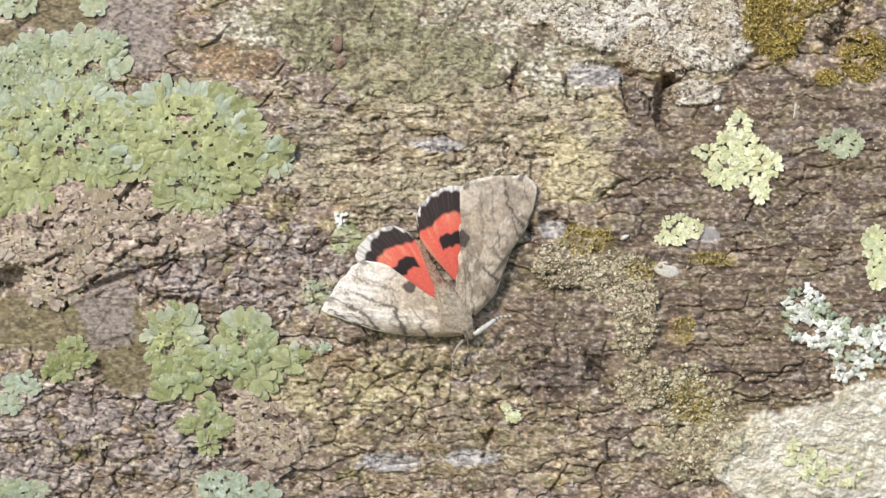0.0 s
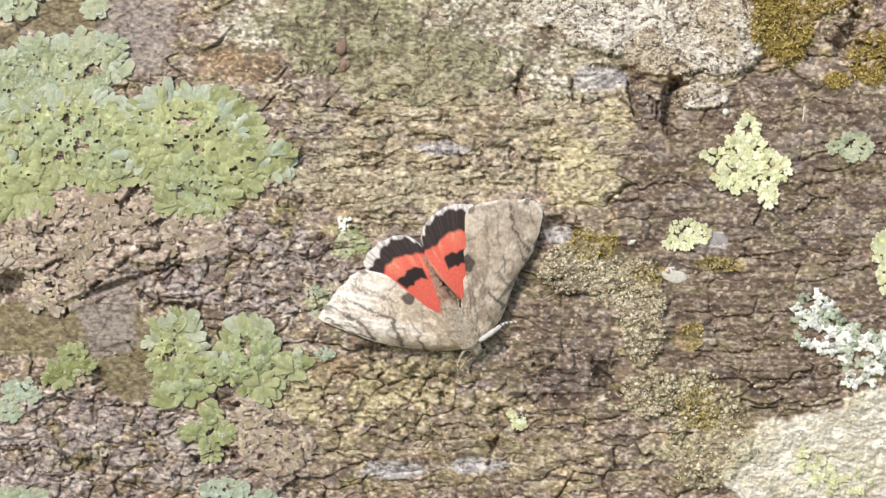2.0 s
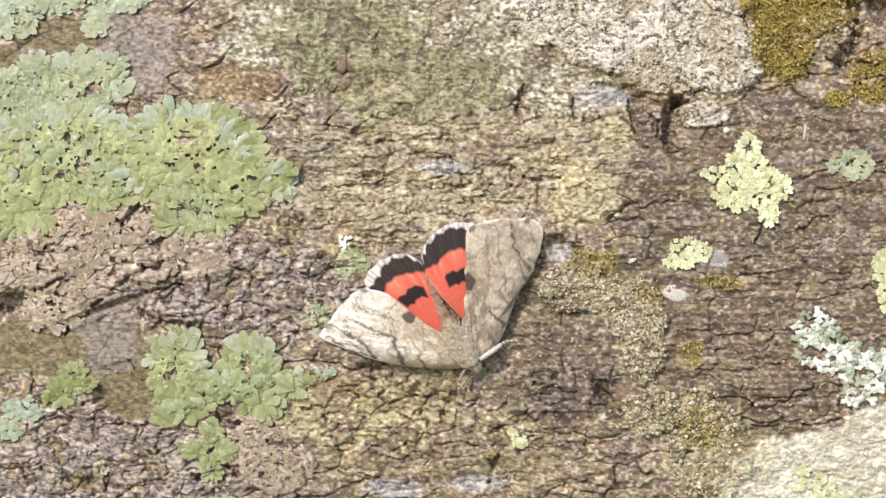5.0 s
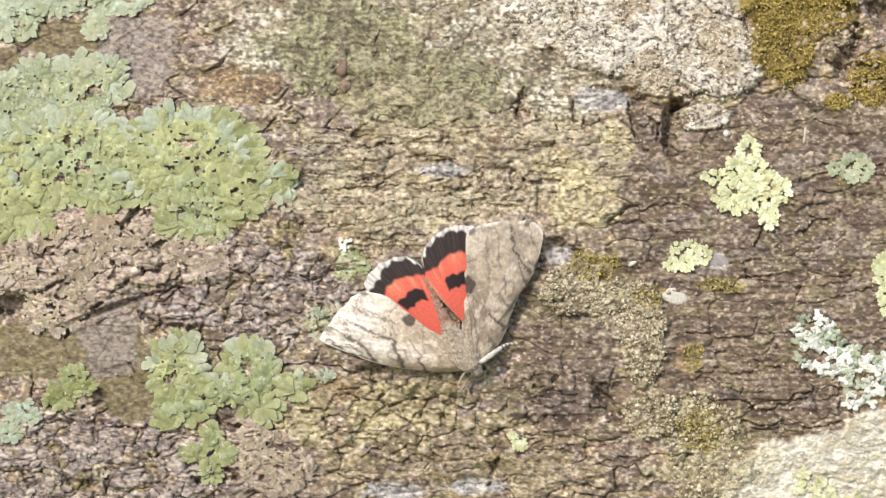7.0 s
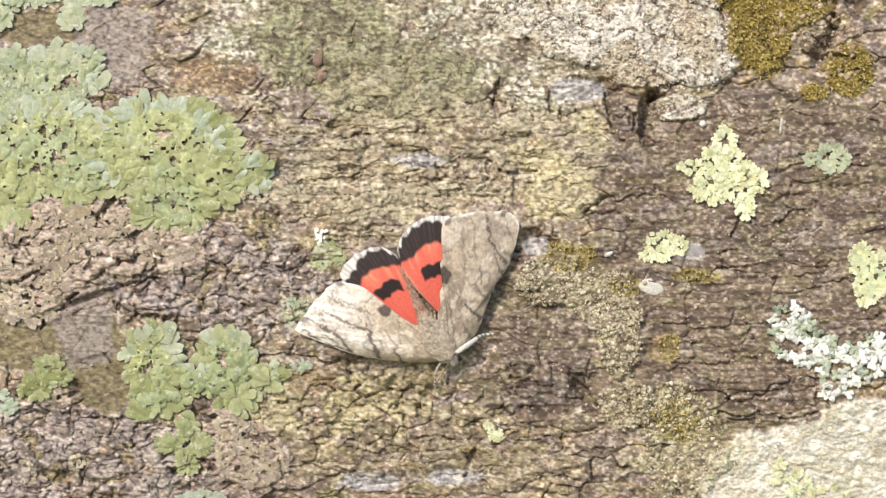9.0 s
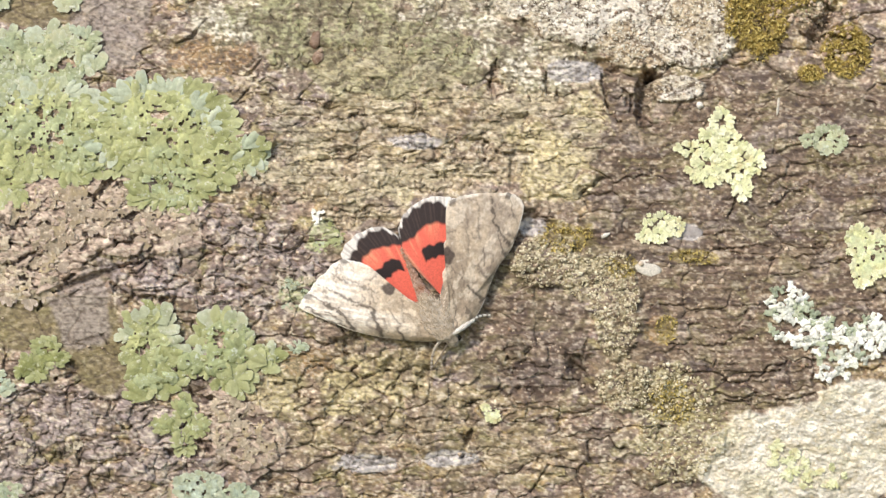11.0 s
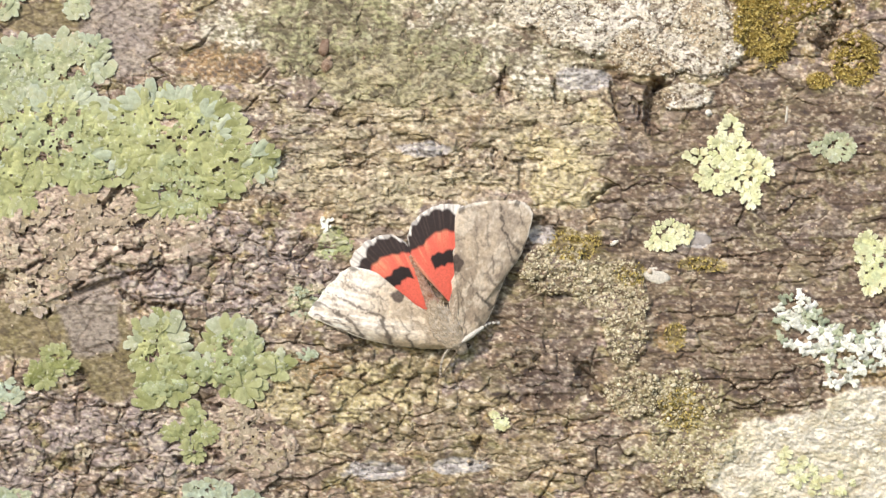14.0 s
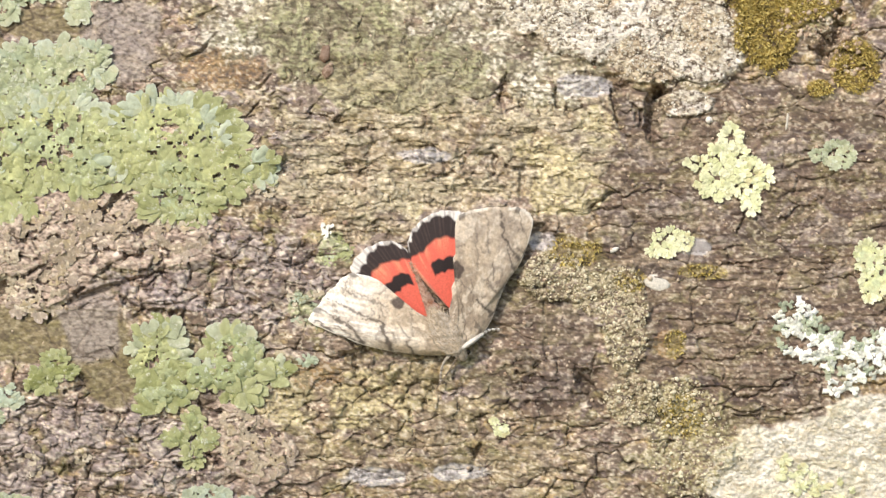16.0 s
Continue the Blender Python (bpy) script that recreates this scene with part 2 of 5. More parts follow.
        recess_shade[near] = np.maximum(recess_shade[near], gap)
    for cx, cy, rx, ry, lean, depth in HOLLOWS_AND_SHADOWS:
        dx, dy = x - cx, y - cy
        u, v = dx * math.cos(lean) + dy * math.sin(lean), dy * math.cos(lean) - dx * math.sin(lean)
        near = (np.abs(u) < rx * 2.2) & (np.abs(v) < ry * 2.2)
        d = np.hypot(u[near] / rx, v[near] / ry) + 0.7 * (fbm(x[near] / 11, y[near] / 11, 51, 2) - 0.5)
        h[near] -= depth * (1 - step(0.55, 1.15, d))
        recess_shade[near] = np.maximum(recess_shade[near], 0.8 * (1 - step(0.5, 1.0, d)))
    # recesses to colour dark: cracks, edges, grooves and hollows, their shade included
    inner = np.maximum.reduce([crack, 0.8 * chink, tick, split, lip, 0.45 * groove, recess_shade])
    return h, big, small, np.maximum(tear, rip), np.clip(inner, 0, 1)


def mixc(c, col, f):
    return c + (np.array(col) - c) * f[..., None]


def bark_colour(x, y, z, big, small, tear, inner):
    """Base colour of the bark: growths, stains, plates of differing age, and recesses darkened by inner bark and
    painted shade.
    """
    wx, wy = x + 50 * (fbm(x / 45, y / 45, 71) - 0.5), y + 50 * (fbm(x / 45, y / 45, 72) - 0.5)
    n1, n2, n3 = fbm(wx / 110, wy / 60, 61, 4), fbm(wx / 28, wy / 15, 63, 4), fbm(x / 6, y / 4.2, 65, 2)
    n4, n5 = fbm(wx / 60, wy / 30, 73, 4), fbm(wx / 40, wy / 24, 75, 4)
    c = np.empty(np.shape(x) + (3,))
    c[:] = (0.34, 0.265, 0.18)
    c = mixc(c, (0.46, 0.39, 0.26), step(0.44, 0.62, n1))
    c = mixc(c, (0.26, 0.195, 0.15), 0.7 * step(0.55, 0.9, big))
    c = mixc(c, (0.40, 0.29, 0.235), 0.75 * step(0.53, 0.64, n4))
    c = mixc(c, (0.36, 0.29, 0.13), 0.75 * step(0.54, 0.64, n5))
    n7 = fbm(wx / 34, wy / 22, 85, 4)
    c = mixc(c, (0.50, 0.37, 0.19), 0.55 * step(0.57, 0.65, n7))
    c = mixc(c, (0.36, 0.295, 0.305), 0.7 * step(0.57, 0.65, 1 - n7))
    plain = 1 - 0.6 * z["wet"]
    for seed, tint in ((191, (0.39, 0.325, 0.335)), (193, (0.52, 0.385, 0.20)), (195, (0.37, 0.335, 0.165)), (197, (0.50, 0.37, 0.30)), (199, (0.26, 0.20, 0.175))):
        c = mixc(c, tint, 0.75 * plain * step(0.53, 0.60, fbm(wx / 33, wy / 21, seed, 4)))
    c = mixc(c, (0.52, 0.46, 0.36), 0.55 * step(0.5, 0.95, small) * step(0.35, 0.6, n2))
    c = mixc(c, (0.23, 0.175, 0.12), 0.6 * step(0.54, 0.66, 1 - n2))
    c = mixc(c, (0.51, 0.44, 0.415), 0.8 * z["nub"] * step(0.2, 0.6, small))
    c = mixc(c, (0.27, 0.215, 0.22), 0.4 * z["nub"] * step(0.52, 0.62, 1 - n2))
    c = mixc(c, (0.47, 0.385, 0.235), 0.6 * z["tan"] * step(0.35, 0.6, n2 + 0.5 * (small - 0.5)))
    c = mixc(c, (0.36, 0.315, 0.16), 0.55 * z["tan"] * step(0.5, 0.62, n4))
    c = mixc(c, (0.205, 0.145, 0.105), 0.8 * z["wet"])
    c = mixc(c, (0.30, 0.235, 0.16), 0.7 * z["wet"] * step(0.52, 0.64, n2))
    streak = fbm(wx / 80, wy / 6, 77, 3)
    c = mixc(c, (0.32, 0.275, 0.25), 0.6 * z["wet"] * step(0.55, 0.64, n4))
    c = mixc(c, (0.27, 0.235, 0.125), 0.7 * z["wet"] * step(0.55, 0.63, n5))
    c = mixc(c, (0.12, 0.085, 0.07), 0.7 * step(0.54, 0.66, streak) * (0.35 + 0.65 * z["wet"]))
    c = mixc(c, (0.40, 0.32, 0.24), 0.5 * step(0.56, 0.66, 1 - streak))
    c = mixc(c, (0.52, 0.49, 0.475), 0.5 * z["ash"])
    c = mixc(c, (0.53, 0.44, 0.29), 0.6 * z["straw"] * step(0.3, 0.5, n2 + 0.4 * (n5 - 0.5)))
    c = mixc(c, (0.58, 0.52, 0.36), 0.6 * z["straw"] * step(0.5, 0.62, n4))
    c = mixc(c, (0.235, 0.20, 0.105), 0.8 * z["smooth"])
    c = mixc(c, (0.37, 0.32, 0.285), 0.8 * z["slate"])
    c = mixc(c, (0.43, 0.40, 0.275), 0.75 * z["grey"] * step(0.3, 0.55, n2))
    c = mixc(c, (0.54, 0.51, 0.40), 0.6 * z["grey"] * step(0.52, 0.64, n5))
    c = mixc(c, (0.38, 0.39, 0.21), 0.5 * z["algae"] + 0.25 * z["grey"] * step(0.5, 0.6, n7))
    c = mixc(c, (0.17, 0.15, 0.095), 0.75 * z["algae"] * step(0.53, 0.61, fbm((wx + 0.6 * wy) / 12, (wy - 0.6 * wx) / 20, 67, 4)))
    c = mixc(c, (0.55, 0.445, 0.355), 0.93 * z["pink"])
    c = mixc(c, (0.50, 0.38, 0.31), 0.6 * z["pink"] * step(0.5, 0.62, n4))
    c = mixc(c, (0.60, 0.525, 0.30), 0.7 * z["ochre"] * step(0.32, 0.5, n2 + 0.3 * (n1 - 0.5)))
    c = mixc(c, (0.36, 0.22, 0.10), 0.7 * z["rust"] * step(0.3, 0.6, n3))
    c = mixc(c, (0.84, 0.79, 0.70), 0.92 * z["crust"] * step(0.28, 0.44, n3 + 0.5 * (n2 - 0.5)))
    c = mixc(c, (0.46, 0.34, 0.20), 0.8 * z["crust"] * step(0.50, 0.60, n4))
    c = mixc(c, (0.50, 0.44, 0.31), 0.6 * z["crust"] * step(0.50, 0.58, n7))
    c = mixc(c, (0.24, 0.195, 0.14), 0.6 * np.clip(z["grey"] + z["crust"], 0, 1) * step(0.56, 0.63, fbm(x / 7, y / 6, 201, 3)))
    c = mixc(c, (0.74, 0.70, 0.61), 0.8 * z["grey"] * (1 - z["algae"]) * step(0.54, 0.62, n3) * step(0.45, 0.55, n5))
    c = mixc(c, (0.85, 0.81, 0.69), 0.95 * z["crust_low"])
    c = mixc(c, (0.62, 0.60, 0.42), 0.6 * z["crust_low"] * step(0.5, 0.62, n4))
    c = mixc(c, (0.54, 0.48, 0.34), 0.8 * z["crust_low"] * step(0.50, 0.60, 0.6 * n2 + 0.4 * n3))
    c = mixc(c, (0.22, 0.17, 0.12), 0.7 * z["crust"] * step(0.60, 0.68, 1 - n3))
    c = mixc(c, (0.30, 0.225, 0.055), 0.9 * z["moss"])
    c = mixc(c, (0.155, 0.115, 0.10), 0.5 * z["dark"] * step(0.35, 0.5, 1 - n2))
    c = mixc(c, (0.34, 0.28, 0.12), 0.75 * z["moss_low"])
    c = mixc(c, (0.37, 0.34, 0.17), 0.7 * z["felt"] * step(0.4, 0.55, n3 + 0.3 * (n2 - 0.5)))
    c = mixc(c, (0.46, 0.41, 0.26), 0.7 * z["grit"] * step(0.4, 0.6, n3))
    c = mixc(c, (0.20, 0.155, 0.10), 0.8 * z["grit"] * step(0.52, 0.60, fbm(x / 17, y / 15, 175, 3)))
    c = mixc(c, (0.50, 0.53, 0.31), 0.85 * z["pearl"] * step(0.3, 0.5, n2))
    # tears and recesses painted dark: inner bark plus the shade inside them
    c = mixc(c, (0.15, 0.11, 0.10), 0.75 * tear)
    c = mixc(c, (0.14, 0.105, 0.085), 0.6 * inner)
    c = mixc(c, (0.54, 0.515, 0.51), 0.8 * z["ash"])
    c = mixc(c, (0.66, 0.60, 0.48), 0.55 * step(0.64, 0.70, n3) * (1 - z["moss"]) * (1 - 0.4 * z["wet"]) * (1 - 0.75 * np.clip(z["algae"] + z["smooth"] + z["slate"], 0, 1)))
    c = mixc(c, (0.13, 0.10, 0.08), 0.5 * step(0.62, 0.69, 1 - n3) * (1 - z["crust_low"]))
    # small flakes of differing tone
    flake = worley(wx / 11, wy / 7.5, 79)[2]
    n6 = fbm(wx / 13, wy / 8, 83, 3)
    even = np.clip(0.6 * z["smooth"] + 0.5 * z["rust"] + 0.5 * z["slate"], 0, 1)
    tone = (0.66 + 0.65 * n3) * (0.82 + 0.36 * flake) * (0.70 + 0.60 * n6)
    tone = tone + (0.80 + 0.4 * n3 - tone) * 0.6 * even
    return np.clip(c * 0.95 * tone[..., None], 0.065, 0.85)


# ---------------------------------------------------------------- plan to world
SAG = R - math.sqrt(R * R - 0.066 ** 2)


def place(px, py, h):
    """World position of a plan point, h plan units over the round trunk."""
    z0 = (441 - py) * S
    a = math.asin(max(-1, min(1, z0 / R)))
    r = R + h * S
    y = R - r * math.cos(a)
    k = (D + min(y, SAG)) / D
    return Vector(((px - 784) * S * k, y, r * math.sin(a) * k + ZC))


def plan_to_world(px, py, h):
    """The same for arrays."""
    a, r = np.arcsin((441 - py) * S / R), R + h * S
    y = R - r * np.cos(a)
    k = (D + np.minimum(y, SAG)) / D
    return np.stack([(px - 784) * S * k, y, r * np.sin(a) * k + ZC], -1)


def normal_at(py):
    a = math.asin((441 - py) * S / R)
    return Vector((0, -math.cos(a), math.sin(a)))


def spot_height(px, py):
    """Bark height under a plan point, from the grid of the bark."""
    fx, fy = (px - GX0) / GSTEP, (py - GY0) / GSTEP
    ix, iy = int(min(max(fx, 0), GRID.shape[1] - 2)), int(min(max(fy, 0), GRID.shape[0] - 2))
    return float(GRID[iy, ix])


def soft_height(px, py):
    """Bark height without its small relief."""
    ix, iy = int(min(max((px - GX0) / GSTEP, 0), GRID.shape[1] - 1)), int(min(max((py - GY0) / GSTEP, 0), GRID.shape[0] - 1))
    return float(GRID_SOFT[iy, ix])


def top_height(px, py, reach):
    """Highest bark within reach of a plan point."""
    ix, iy, n = int((px - GX0) / GSTEP), int((py - GY0) / GSTEP), max(1, int(reach / GSTEP))
    ix, iy = min(max(ix, n), GRID.shape[1] - n - 1), min(max(iy, n), GRID.shape[0] - n - 1)
    return float(np.percentile(GRID[iy - n:iy + n + 1, ix - n:ix + n + 1], 80))


# ---------------------------------------------------------------- materials
def nodes_of(name):
    m = bpy.data.materials.new(name)
    m.use_nodes = True
    t = m.node_tree
    return m, t, t.nodes["Principled BSDF"]


def add(t, kind, **inputs):
    n = t.nodes.new(kind)
    for k, v in inputs.items():
        n.inputs[k.replace("_", " ")].default_value = v
    return n


def noise_node(t, scale, detail=4, rough=0.6):
    n = add(t, "ShaderNodeTexNoise", Scale=scale, Detail=detail, Roughness=rough)
    co = t.nodes.new("ShaderNodeTexCoord")
    t.links.new(co.outputs["Object"], n.inputs["Vector"])
    return n


def ramp(t, source, stops):
    r = t.nodes.new("ShaderNodeValToRGB")
    e = r.color_ramp.elements
    while len(e) < len(stops):
        e.new(0.5)
    for el, (pos, col) in zip(e, stops):
        el.position, el.color = pos, (*col, 1)
    t.links.new(source, r.inputs[0])
    return r


def blend(t, a, b, fac, mode="MIX"):
    n = t.nodes.new("ShaderNodeMix")
    n.data_type, n.blend_type = "RGBA", mode
    if isinstance(fac, float):
        n.inputs[0].default_value = fac
    else:
        t.links.new(fac, n.inputs[0])
    for sock, v in ((n.inputs[6], a), (n.inputs[7], b)):
        if isinstance(v, tuple):
            sock.default_value = (*v, 1)
        else:
            t.links.new(v, sock)
    return n.outputs[2]


def bumped(t, bsdf, source, strength, distance):
    b = add(t, "ShaderNodeBump", Strength=strength, Distance=distance)
    t.links.new(source, b.inputs["Height"])
    t.links.new(b.outputs[0], bsdf.inputs["Normal"])


def painted(name, rough, scale, bump, dist, vary=0.35, sheen=0.0, along=1.0):
    """A surface whose base colour is stored on the mesh, with finer grain on top."""
    m, t, b = nodes_of(name)
    at = t.nodes.new("ShaderNodeAttribute")
    at.attribute_name = "base"
    n = noise_node(t, scale, 5, 0.7)
    grain = add(t, "ShaderNodeMapping", Scale=(along, 1.0, 1.0))
    t.links.new(n.inputs["Vector"].links[0].from_socket, grain.inputs["Vector"])
    t.links.new(grain.outputs[0], n.inputs["Vector"])
    r = ramp(t, n.outputs[0], [(0.25, (1 - vary,) * 3), (0.75, (1 + vary,) * 3)])
    t.links.new(blend(t, at.outputs["Color"], r.outputs[0], 1.0, "MULTIPLY"), b.inputs["Base Color"])
    b.inputs["Roughness"].default_value = rough
    b.inputs["Specular IOR Level"].default_value = 0.15
    if sheen:
        b.inputs["Sheen Weight"].default_value = sheen
    bumped(t, b, n.outputs[0], bump, dist)
    return m


def varied(name, dark, light, rough=0.75, scale=900, bump=0.4, dist=0.0004, spots=None, subsurface=0.0, flecks=None, rim=False):
    """A surface that differs from piece to piece, with grain and stains."""
    m, t, b = nodes_of(name)
    info = t.nodes.new("ShaderNodeObjectInfo")
    geo = t.nodes.new("ShaderNodeNewGeometry")
    s = t.nodes.new("ShaderNodeMath")
    s.operation = "ADD"
    t.links.new(info.outputs["Random"], s.inputs[0])
    t.links.new(geo.outputs["Random Per Island"], s.inputs[1])
    f = t.nodes.new("ShaderNodeMath")
    f.operation = "FRACT"
    t.links.new(s.outputs[0], f.inputs[0])
    n = add(t, "ShaderNodeTexNoise", Scale=scale, Detail=4, Roughness=0.65)
    t.links.new(geo.outputs["Position"], n.inputs["Vector"])
    per = ramp(t, f.outputs[0], [(0, dark), (1, light)])
    gr = ramp(t, n.outputs[0], [(0.3, (0.72, 0.72, 0.70)), (0.72, (1.22, 1.22, 1.2))])
    col = blend(t, per.outputs[0], gr.outputs[0], 1.0, "MULTIPLY")
    if spots:
        sp = add(t, "ShaderNodeTexNoise", Scale=scale * 0.35, Detail=4, Roughness=0.65)
        t.links.new(geo.outputs["Position"], sp.inputs["Vector"])
        mask = ramp(t, sp.outputs[0], [(0.52, (0, 0, 0)), (0.66, (1, 1, 1))])
        col = blend(t, col, spots, mask.outputs[0])
    if flecks:
        fl = add(t, "ShaderNodeTexNoise", Scale=scale * 1.3, Detail=3, Roughness=0.7)
        t.links.new(geo.outputs["Position"], fl.inputs["Vector"])
        mask = ramp(t, fl.outputs[0], [(0.58, (0, 0, 0)), (0.66, (1, 1, 1))])
        col = blend(t, col, flecks, mask.outputs[0])
    if rim:
        at = t.nodes.new("ShaderNodeAttribute")
        at.attribute_name = "base"
        col = blend(t, col, at.outputs["Color"], 1.0, "MULTIPLY")
    t.links.new(col, b.inputs["Base Color"])
    b.inputs["Roughness"].default_value = rough
    b.inputs["Specular IOR Level"].default_value = 0.3
    if subsurface:
        b.inputs["Subsurface Weight"].default_value = subsurface
        b.inputs["Subsurface Radius"].default_value = (0.0006, 0.0008, 0.0004)
    bumped(t, b, n.outputs[0], bump, dist)
    return m


M_BARK = painted("weathered_bark", 0.9, 2200, 0.4, 0.0003, 0.26, along=0.4)
M_PLATE = painted("bark_plate", 0.9, 2200, 0.4, 0.0003, 0.28, along=0.45)
M_WING = painted("wing_scales", 0.7, 2600, 0.35, 0.0002, 0.22, 0.15)
M_FUR = painted("moth_fur", 0.9, 3200, 0.9, 0.0006, 0.35, 0.3)
M_LICHEN = varied("green_shield_lichen", (0.275, 0.30, 0.125), (0.425, 0.45, 0.24), 0.75, 700, 0.3, 0.0003, (0.38, 0.40, 0.20), flecks=(0.52, 0.54, 0.40), rim=True)
M_LICHEN_MINT = varied("pale_mint_lichen", (0.34, 0.38, 0.235), (0.47, 0.51, 0.36), 0.75, 700, 0.3, 0.0003, (0.44, 0.45, 0.29), flecks=(0.56, 0.58, 0.46), rim=True)
M_LICHEN_BLUE = varied("blue_grey_lichen", (0.36, 0.42, 0.30), (0.50, 0.55, 0.42), 0.75, 800, 0.3, 0.0003, (0.42, 0.45, 0.29), rim=True)
M_LICHEN_PALE = varied("yellow_green_lichen", (0.64, 0.67, 0.37), (0.85, 0.86, 0.60), 0.75, 900, 0.4, 0.0004, (0.62, 0.58, 0.32), rim=True)
M_LICHEN_WHITE = varied("white_blue_lichen", (0.72, 0.75, 0.66), (0.92, 0.93, 0.88), 0.7, 900, 0.4, 0.0004)
M_MOSS = varied("olive_moss", (0.42, 0.33, 0.09), (0.66, 0.54, 0.21), 0.8, 1200, 0.3, 0.0003)
M_GRAIN = varied("pale_crust_grains", (0.47, 0.40, 0.30), (0.87, 0.84, 0.76), 0.85, 1500, 0.4, 0.0003)
M_BEAD = varied("pink_crust_beads", (0.30, 0.20, 0.14), (0.66, 0.55, 0.42), 0.6, 1500, 0.4, 0.0003)
M_GRIT = varied("green_crust_grains", (0.26, 0.21, 0.11), (0.82, 0.76, 0.58), 0.85, 1500, 0.4, 0.0003)
M_GLOSS = varied("dark_chitin", (0.02, 0.015, 0.012), (0.05, 0.04, 0.03), 0.25, 1500, 0.1, 0.0001)
M_WHITE = varied("white_scales", (0.62, 0.58, 0.50), (0.82, 0.80, 0.74), 0.7, 2500, 0.4, 0.0002)
M_HAIR = varied("grey_brown_hair", (0.38, 0.30, 0.22), (0.72, 0.61, 0.47), 0.8, 1500, 0.2, 0.0001)
M_HAIR_RED = varied("reddish_hair", (0.36, 0.20, 0.13), (0.60, 0.40, 0.30), 0.8, 1500, 0.2, 0.0001)
M_CREAM = varied("cream_dead_lichen", (0.46, 0.39, 0.28), (0.68, 0.61, 0.49), 0.8, 900, 0.4, 0.0004)
M_DEAD = varied("dead_lichen", (0.36, 0.295, 0.235), (0.54, 0.465, 0.375), 0.85, 800, 0.6, 0.0005, (0.42, 0.34, 0.22), flecks=(0.62, 0.54, 0.44), rim=True)
M_RUST = varied("rusty_bud", (0.22, 0.15, 0.11), (0.36, 0.27, 0.20), 0.6, 1200, 0.5, 0.0004, (0.14, 0.07, 0.04))
M_ASH = varied("ash_grey_bark", (0.38, 0.35, 0.34), (0.46, 0.43, 0.42), 0.7, 900, 0.4, 0.0004)
M_SOIL = varied("grassy_soil", (0.07, 0.075, 0.03), (0.12, 0.12, 0.05), 0.95, 9, 0.8, 0.02, (0.05, 0.085, 0.02))


# ---------------------------------------------------------------- mesh helpers
def raw_mesh(name, verts, faces, material, smooth=True, colours=None):
    me = bpy.data.meshes.new(name)
    if isinstance(faces, np.ndarray):
        me.vertices.add(len(verts))
        me.vertices.foreach_set("co", np.asarray(verts, np.float32).ravel())
        me.loops.add(faces.size)
        me.loops.foreach_set("vertex_index", faces.ravel().astype(np.int32))
        me.polygons.add(len(faces))
        me.polygons.foreach_set("loop_start", np.arange(len(faces), dtype=np.int32) * faces.shape[1])
    else:
        me.from_pydata([tuple(v) for v in verts] if not isinstance(verts, np.ndarray) else verts.tolist(), [], faces)
    me.materials.append(material)
    me.polygons.foreach_set("use_smooth", [smooth] * len(me.polygons))
    if colours is not None:
        at = me.color_attributes.new("base", "FLOAT_COLOR", "POINT")
        full = np.ones((len(me.vertices), 4), dtype=np.float32)
        full[:, :3] = colours
        at.data.foreach_set("color", full.ravel())
    me.update(calc_edges=True)
    return me


def part(name, me, parent, label="", m=None):
    ob = new(name, me)
    ob.parent = parent
    if m is not None:
        ob.matrix_basis = m
    if label:
        ob["label"] = label
    return ob


def grid_faces(rows, cols, wrap=False):
    i = np.arange((rows - 1) * cols).reshape(rows - 1, cols)
    if not wrap:
        i = i[:, :-1]
    nxt = (i + 1) if not wrap else np.concatenate([i[:, 1:], i[:, :1]], axis=1)
    return np.stack([i, i + cols, nxt + cols, nxt], -1).reshape(-1, 4).tolist()


# ---------------------------------------------------------------- the ground and the trunk
def build_ground():
    n = 60
    xs = np.sign(np.linspace(-1, 1, n)) * np.abs(np.linspace(-1, 1, n)) ** 3 * 400
    gx, gy = np.meshgrid(xs, xs)
    gz = 0.06 * (fbm(gx / 0.7 + 50, gy / 0.7 + 50, 3) - 0.5)
    me = raw_mesh("ground", np.stack([gx, gy, gz], -1).reshape(-1, 3), grid_faces(n, n), M_SOIL)
    return tagged(new("ground", me), "grassy brown soil under the fallen trunk", "ground", kind="structure")


GSTEP, GX0, GY0 = 1.5, -40.0, -40.0
GNX, GNY = 1136, 682


